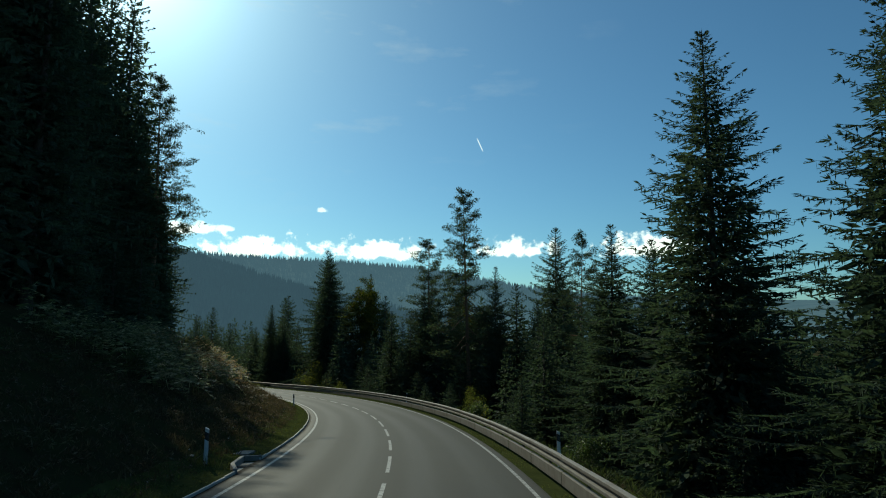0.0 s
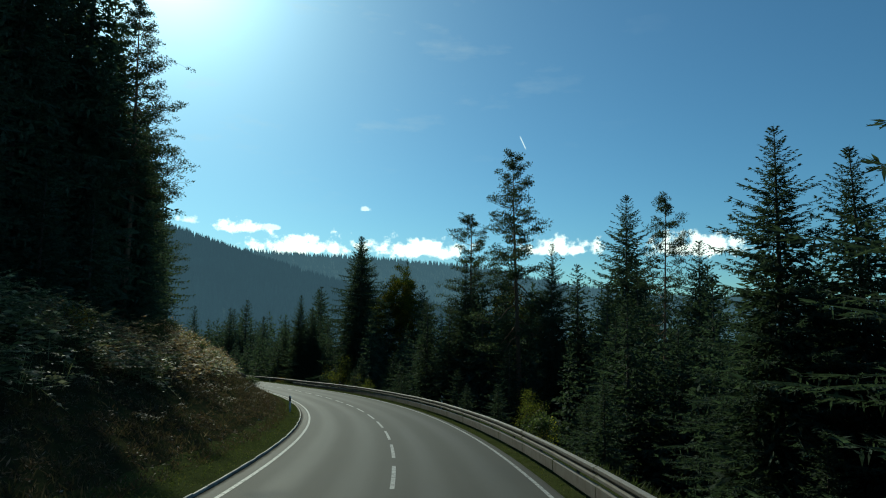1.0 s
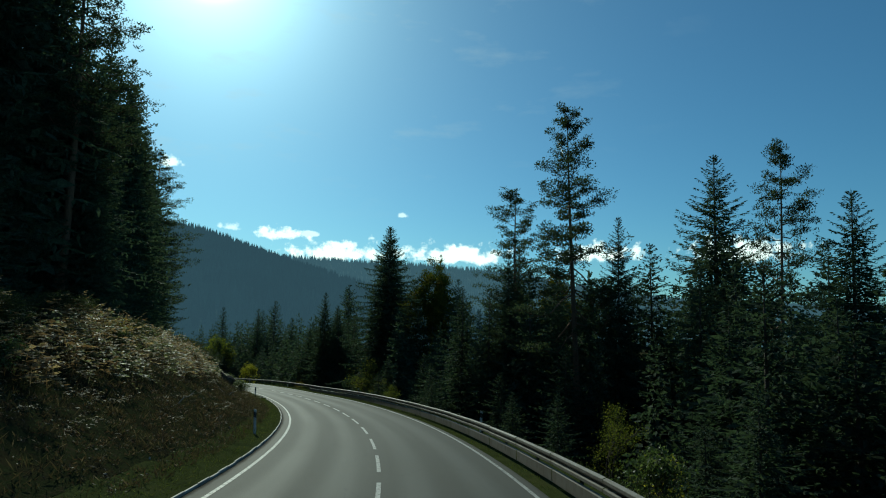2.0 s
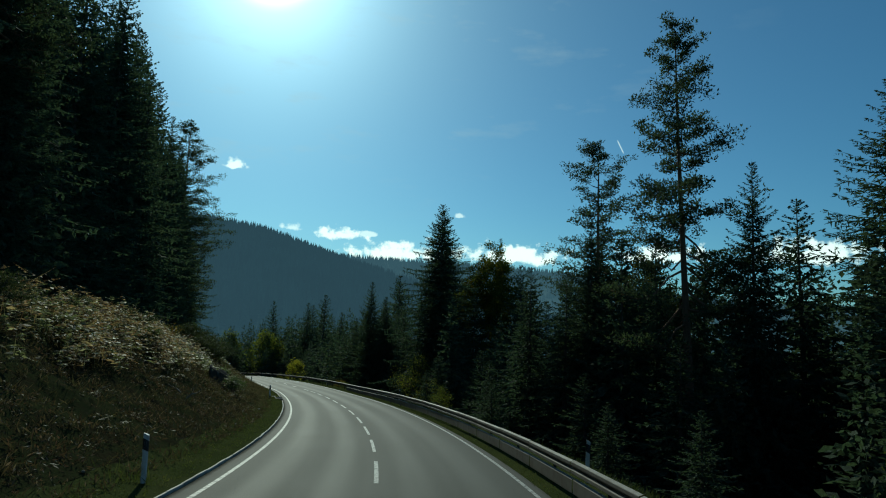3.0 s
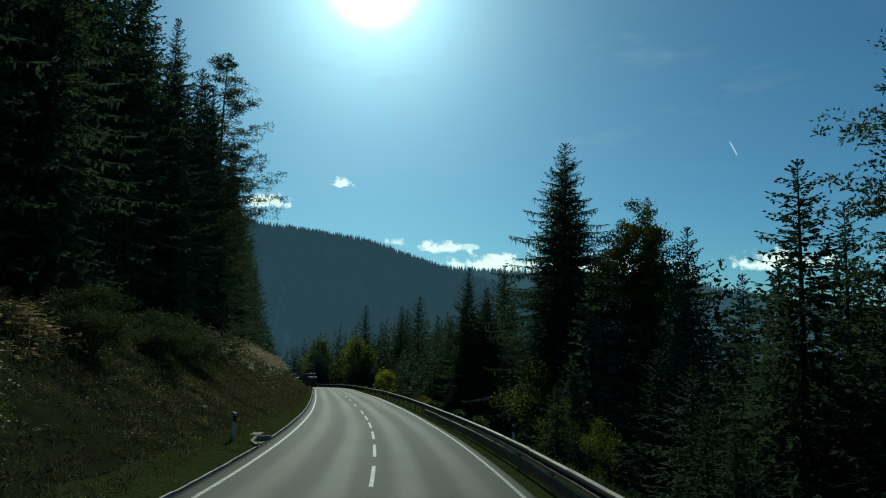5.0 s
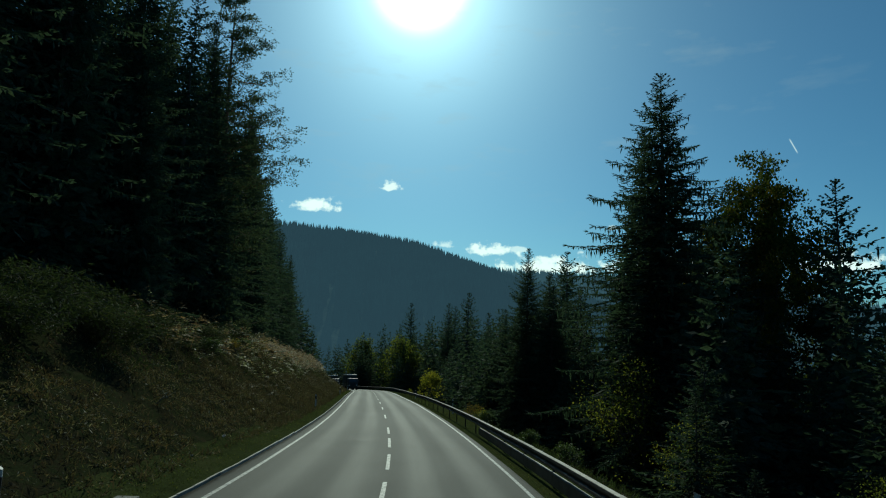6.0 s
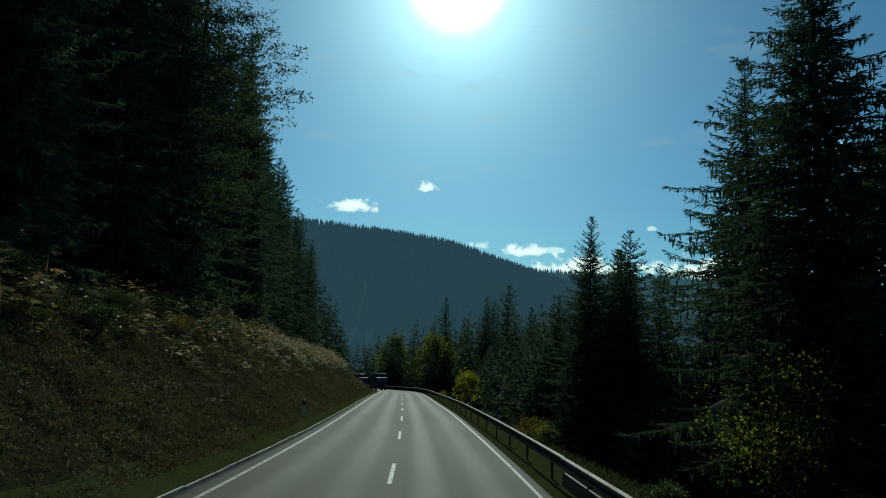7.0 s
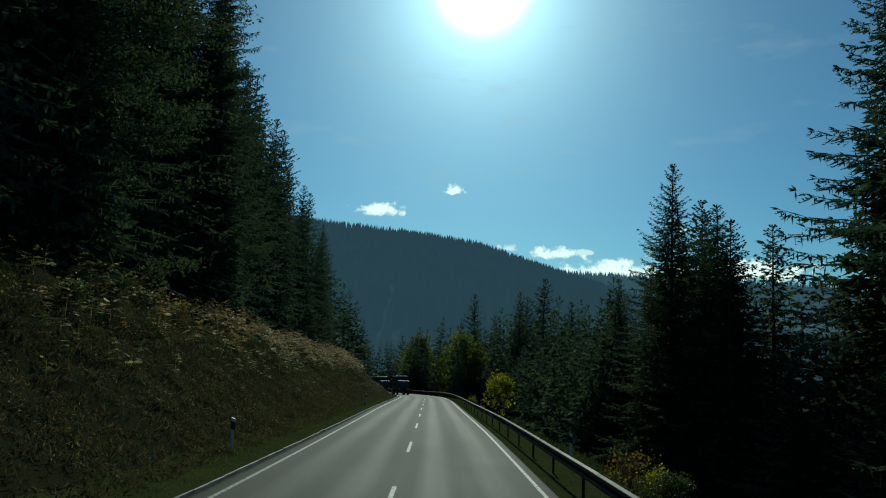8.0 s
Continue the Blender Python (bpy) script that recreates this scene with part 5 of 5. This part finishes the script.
def herbs(count, s_lo, s_hi, d_lo, d_hi, size, per):
    """Low leafy clumps of withering herbs, each a loose dome of small leaves."""
    s, d = scatter(count, s_lo, s_hi, d_lo, d_hi, 1.15)
    keep = ripple(s * 3.1 + 1, d * 2.7) > -0.55
    s, d = s[keep], d[keep]
    grow = size * (0.4 + 1.0 * rng.random(len(s)) ** 1.6)
    p = np.repeat(bank_height(s, d), per, 0)
    big = np.repeat(grow, per)[:, None]
    n = len(p)
    way = unit(rng.normal(size=(n, 3)) * np.array([1, 1, 0.6]) + np.array([0, 0, 0.55]))
    c = p + way * big * rng.uniform(0.25, 1.0, (n, 1)) * np.array([1.15, 1.15, 0.85])
    tip = c + unit(way + 0.8 * rng.normal(size=(n, 3))) * (0.05 + big * rng.uniform(0.12, 0.30, (n, 1)))
    return kites(c, tip, 0.05 * big[:, 0] + 0.014, rng.normal(size=(n, 3)))


def ferns(count, s_lo, s_hi, d_lo, d_hi, tall):
    """Tall bracken: a stalk with level, spreading fronds in tiers."""
    out = []
    s, d = scatter(count, s_lo, s_hi, d_lo, d_hi, 1.0)
    keep = (np.sin(1.3 * s + 0.7 * np.sin(2.1 * d)) * np.sin(1.9 * d + 0.6 * s) + 0.5 * np.sin(0.53 * s + d)) > -0.28
    s, d = s[keep], d[keep]
    n = len(s)
    base = bank_height(s, d)
    h = tall * (0.55 + 0.6 * rng.random(n))
    lean = 0.16 * rng.normal(size=(n, 3)) * np.array([1, 1, 0])
    head = base + np.stack([np.zeros(n), np.zeros(n), h], -1) + lean * h[:, None]
    out.append(kites(base, head, np.full(n, 0.018)))
    for k in range(5):
        f = 1.0 - 0.13 * k
        root = base + (head - base) * f
        a = rng.random(n) * 2 * math.pi
        hor = np.stack([np.cos(a), np.sin(a), np.zeros(n)], -1)
        side = np.stack([-np.sin(a), np.cos(a), np.zeros(n)], -1)
        L = h * (0.42 + 0.1 * k) * (0.7 + 0.6 * rng.random(n))
        tip = root + hor * L[:, None]
        tip[:, 2] += L * (0.22 - 0.14 * k + 0.32 * rng.normal(size=n))
        out.append(kites(root, tip, np.full(n, 0.014)))
        for g in (0.25, 0.42, 0.58, 0.74, 0.88):
            p = root + (tip - root) * g
            w = L * 0.40 * (1.12 - g)
            for sgn in (-1, 1):
                e = p + unit(sgn * side + 0.45 * hor + np.array([0, 0, -0.12]) + 0.12 * rng.normal(size=(n, 3))) * w[:, None]
                out.append(kites(p, e, 0.36 * w + 0.012, np.array([0, 0, 1.0]) + 0.55 * rng.normal(size=(n, 3))))
    return out


stuff("bracken", ferns(820, 26, 72, -12.6, -8.9, 1.05) + ferns(160, 64, 84, -13.0, -9.6, 0.9) + ferns(420, 104, 215, -13.4, -9.6, 1.15) + ferns(420, 142, 205, -13.2, -10.4, 1.2), BRACKEN, "browning bracken with pale sunlit fronds along the top of the bank", "bracken")
stuff("pale_ferns", ferns(460, 14, 32, -12.8, -8.4, 1.2) + ferns(440, 40, 78, -12.2, -8.7, 1.0) + ferns(260, 108, 205, -12.8, -9.3, 1.05) + ferns(60, 116, 150, -9.8, -8.0, 0.8) + ferns(34, 70.5, 76, -9.0, -7.0, 0.9), PALEFERN, "pale green ferns along the top of the bank", "ferns")
stuff("broom_scrub", fronds(420, 4, 215, -14.8, -9.4, 0.9, 11), BROOM, "low green scrub on the upper bank", "scrub")
stuff("brambles", [herbs(330, 92, 205, -12.6, -8.6, 0.55, 64), herbs(110, 4, 70, -12.6, -9.6, 0.5, 60)], BROOM, "dark green mounds of bramble on the upper bank", "brambles")
stuff("bank_herbs", [herbs(7600, 66, 215, -12.0, -5.0, 0.19, 13), herbs(4600, 90, 165, -11.5, -4.95, 0.18, 13), herbs(800, 66, 225, -11.8, -5.6, 0.34, 50)], HERBS, "withering olive and brown herbs on the bank", "weeds")
stuff("rusty_herbs", [herbs(5800, 2, 72, -11.6, -5.0, 0.19, 11), herbs(420, 2, 72, -11.4, -5.8, 0.36, 34)], RUSTHERBS, "withered rust-brown herbs on the bank", "weeds")
stuff("slope_weeds", fronds(150, 2, 225, -9.5, -6.6, 0.42, 8), HERBS, "scattered withered weeds on the bank", "weeds")
s, d = scatter(26000, -4, 200, 6.6, 14.0, 1.2)
stuff("slope_grass", [blades(s, d, 0.38, 0.12, 0.04, 0.8)], BROOM, "rank grass on the slope below the barrier", "grass")


# ---------------------------------------------------------------- rock, dead branches and stones on the bank
def bank_rock(s, d, long, deep, tall):
    thing = tagged(new("rock"), "dark rock outcrop with a pale slanting top on the bank", "rock")
    bm = bmesh.new()
    bmesh.ops.create_cube(bm, size=1.0)
    bmesh.ops.subdivide_edges(bm, edges=bm.edges, cuts=6, use_grid_fill=True)
    for v in bm.verts:
        x, y, z = v.co
        k = 0.10 * math.sin(5 * x + 2 * y + 1) + 0.07 * math.sin(9 * y + 6 * z) + 0.06 * math.sin(11 * z + 7 * x) + 0.03 * math.sin(23 * x + 19 * y + 17 * z)
        n = v.co.normalized()
        v.co = Vector((x * long, y * deep, z * tall)) + n * k * 0.8
        if z > 0.45:
            v.co.z += 0.55 * v.co.y
    me = mesh_from_bm("rock", bm, ROCK)
    ob = new("boulder", me)
    ob.parent = thing
    g = Vector(ground_at(s, d))
    thing.matrix_basis = Matrix.Translation(g + Vector((0, 0, -0.06 * tall))) @ pose(0, 0, 0, 0, 0, math.degrees(float(np.interp(s, LINE_S, LINE_H))) + 96)


bank_rock(72.8, -7.75, 1.15, 1.0, 1.7)


def dead_branch(s, d, turn, size):
    thing = tagged(new("dead_branch"), "bare pale dead branch lying on the bank", "branch", "dead branches")
    g = Vector(bank_height(np.array(s), np.array(d)))
    thing.matrix_basis = Matrix.Translation(g) @ pose(0, 0, 0.02, 20, 0, turn)
    stem, twigs = Tubes(), Tubes()
    pts = np.array([(0, 0, 0), (0.25, 0.05, 0.22), (0.5, 0.02, 0.30), (0.85, 0.12, 0.52)]) * size
    stem.add(pts, np.array([0.022, 0.018, 0.014, 0.006]) * 1.3, 6)
    for k in (1, 2):
        q = pts[k] + np.array([0.12, 0.3 - 0.45 * (k == 2), 0.18]) * size
        twigs.add([pts[k], (pts[k] + q) / 2 + np.array([0.02, 0, 0.03]), q], [0.012, 0.009, 0.004], 5)
    for name, tubes in (("stem", stem), ("twig", twigs)):
        ob = new(name, tubes.mesh(name, PALEWOOD))
        ob.parent = thing


for s, d, turn, size in ((45.5, -7.4, 70, 0.9), (60.2, -7.2, 40, 0.7), (61.0, -7.6, 200, 0.6), (98.0, -7.6, 10, 0.8)):
    dead_branch(s, d, turn, size)


def stones():
    bm = bmesh.new()
    for k in range(60):
        s, d = rng.uniform(6, 190), rng.uniform(-6.0, -5.3)
        r = 0.025 + 0.05 * rng.random() ** 2
        g = verge_height(np.array(s), np.array(d))
        m = Matrix.Translation(Vector(g) + Vector((0, 0, 0.3 * r))) @ pose(0, 0, 0, 40 * rng.normal(), 30 * rng.normal(), 360 * rng.random()) @ Matrix.Diagonal((r * 1.6, r, r * 0.45, 1))
        bmesh.ops.create_icosphere(bm, subdivisions=1, radius=1.0, matrix=m)
    tagged(new("stones", mesh_from_bm("stones", bm, PALESTONE)), "pale stones scattered along the foot of the bank", "stones", kind="stuff")


stones()


# ---------------------------------------------------------------- lorries coming the other way
def lorry(s, d):
    thing = tagged(new("lorry"), "dark green canvas-covered lorry on the road", "lorry", "lorries on the road")
    h = math.degrees(float(np.interp(s, LINE_S, LINE_H)))
    g = Vector(road_at(s, d))
    slope = float(np.interp(s + 2, LINE_S, LINE_Z) - np.interp(s - 2, LINE_S, LINE_Z)) / 4
    thing.matrix_basis = Matrix.Translation(g) @ pose(0, 0, 0, 0, 0, h + 180) @ pose(0, 0, 0, -math.degrees(math.atan(slope)), 0, 0)
    # y points where the lorry drives
    bm = box(bmesh.new(), (-1.2, 1.0, 0.95), (1.2, 3.0, 2.75), 0.12)
    for v in bm.verts:
        if v.co.z > 1.9 and v.co.y > 2.6:
            v.co.y -= 0.22 * (v.co.z - 1.9)
    cab = part("cab", bm, TRUCKPAINT, thing)
    part("windscreen", box(bmesh.new(), (-1.05, 2.86, 1.85), (1.05, 2.96, 2.5), 0.03, pose(0, 0, 0, 12, 0, 0)), GLASSDARK, cab)
    for x in (-1.0, 0.75):
        part("headlight", box(bmesh.new(), (x, 2.98, 1.02), (x + 0.25, 3.04, 1.22), 0.03), LAMPGLASS, cab, "clear round-cornered headlight")
    part("bumper", box(bmesh.new(), (-1.22, 2.95, 0.55), (1.22, 3.15, 0.9), 0.04), TRUCKPAINT, thing)
    part("grille", box(bmesh.new(), (-0.6, 2.97, 1.15), (0.6, 3.03, 1.7), 0.02), BLACK, cab)
    for x in (-1.42, 1.3):
        part("mirror", box(bmesh.new(), (x, 2.7, 1.85), (x + 0.12, 2.78, 2.35), 0.02), BLACK, cab)
    part("chassis", box(bmesh.new(), (-0.5, -4.2, 0.7), (0.5, 2.9, 0.98), 0.02), BLACK, thing)
    part("load_bed", box(bmesh.new(), (-1.25, -4.3, 0.98), (1.25, 0.8, 1.6), 0.04), TRUCKPAINT, thing)
    bm = box(bmesh.new(), (-1.25, -4.25, 1.6), (1.25, 0.75, 3.55), 0.14)
    for v in bm.verts:
        v.co.x += 0.02 * math.sin(4 * v.co.y)
    part("canvas_cover", bm, TARPAULIN, thing)
    # added pale slab: the sun's sheen on the canvas top, put into colour
    part("roof", box(bmesh.new(), (-1.27, -4.27, 3.50), (1.27, 0.80, 3.72), 0.05), WHITE, thing, "roof of the load box, pale to stand in for sun sheen")
    for x in (-1.05, 1.05):
        for y in (2.0, -2.0, -3.3):
            bm = rod(bmesh.new(), (x - 0.16, y, 0.52), (x + 0.16, y, 0.52), 0.52, sides=20)
            wheel = part("wheel", bm, RUBBER, thing)
            part("rim", rod(bmesh.new(), (x - 0.17, y, 0.52), (x + 0.17, y, 0.52), 0.27, sides=14), TRUCKPAINT, wheel)
    return thing


lorry(237.5, -1.75)
lorry(256.0, -1.75)


# ---------------------------------------------------------------- hills
def hill_mesh(name, r_foot, r_top, crest, mat, foot):
    az = np.arange(-60, 121, 1.5)
    radii = np.concatenate([np.linspace(r_foot, r_top, 26), [r_top * 1.08, r_top * 1.25]])
    e = np.interp(az, [c[0] for c in crest], [c[1] for c in crest])
    top = np.tan(np.radians(e)) * r_top - 4.0
    A, Rr = np.meshgrid(az, radii, indexing="ij")
    f = np.clip((Rr - r_foot) / (r_top - r_foot), 0, 1)
    rise = f ** 0.85
    z = foot + (top[:, None] - foot) * rise
    z += np.sin(A * 0.55 + 3 * f) * 14 * f * (1 - f) * 3 + np.sin(A * 1.7 + 9 * f) * 5 * f * (1 - f)
    z = np.where(Rr > r_top, z - (Rr - r_top) * 0.25, z)
    x = -20 - np.sin(np.radians(A)) * Rr
    y = 60 + np.cos(np.radians(A)) * Rr
    verts = np.stack([x.ravel(), y.ravel(), z.ravel()], 1)
    m = len(radii)
    i, j = np.meshgrid(np.arange(len(az) - 1), np.arange(m - 1), indexing="ij")
    a = (i * m + j).ravel()
    hill = tagged(new(name, mesh_of(name, verts, np.stack([a, a + 1, a + m + 1, a + m], 1), [mat], True)), "wooded hill across the valley, its blue haze a faint glow", "hill", kind="structure")
    return az, radii, z


def cone_wood(name, count, az, radii, z, a_lo, a_hi, r_lo, r_hi, tall, mat, crest_count):
    """Thousands of spruce tops on a far hill."""
    a = rng.uniform(a_lo, a_hi, count + crest_count)
    r = np.concatenate([r_lo + (r_hi - r_lo) * rng.random(count) ** 0.7, r_hi * (1 + 0.004 * rng.normal(size=crest_count))])
    fi = np.interp(a, az, np.arange(len(az)))
    fj = np.interp(r, radii, np.arange(len(radii)))
    i0, j0 = np.minimum(fi.astype(int), len(az) - 2), np.minimum(fj.astype(int), len(radii) - 2)
    u, v = fi - i0, fj - j0
    zz = z[i0, j0] * (1 - u) * (1 - v) + z[i0 + 1, j0] * u * (1 - v) + z[i0, j0 + 1] * (1 - u) * v + z[i0 + 1, j0 + 1] * u * v
    h = tall * (0.55 + 0.6 * rng.random(len(a)))
    w = h * (0.16 + 0.06 * rng.random(len(a)))
    x, y = -20 - np.sin(np.radians(a)) * r, 60 + np.cos(np.radians(a)) * r
    verts, faces = [], []
    ring = np.arange(5) * 2 * math.pi / 5
    base = np.stack([x[:, None] + w[:, None] * np.cos(ring), y[:, None] + w[:, None] * np.sin(ring), np.repeat((zz - 3)[:, None], 5, 1)], -1)
    tip = np.stack([x, y, zz + h], -1)[:, None]
    allv = np.concatenate([base, tip], 1).reshape(-1, 3)
    n = len(a)
    o = np.arange(n)[:, None] * 6
    tri = np.stack([np.stack([o[:, 0] + k, o[:, 0] + (k + 1) % 5, o[:, 0] + 5], 1) for k in range(5)], 1).reshape(-1, 3)
    tagged(new(name, mesh_of(name, allv, tri, [mat])), "dense spruce forest on a distant hillside", "forest", kind="stuff")


NEAR_CREST = [(-60, -2), (-10, -2), (0, 0.3), (10, 2.0), (16, 3.7), (21, 5.0), (24, 6.0), (28, 7.3), (35, 8.1), (43, 8.5), (60, 9.4), (120, 9)]
FAR_CREST = [(-60, 1.5), (-15, 2.2), (-7, 3.2), (1.4, 4.7), (10, 5.2), (22, 5.5), (35, 5.5), (120, 6)]
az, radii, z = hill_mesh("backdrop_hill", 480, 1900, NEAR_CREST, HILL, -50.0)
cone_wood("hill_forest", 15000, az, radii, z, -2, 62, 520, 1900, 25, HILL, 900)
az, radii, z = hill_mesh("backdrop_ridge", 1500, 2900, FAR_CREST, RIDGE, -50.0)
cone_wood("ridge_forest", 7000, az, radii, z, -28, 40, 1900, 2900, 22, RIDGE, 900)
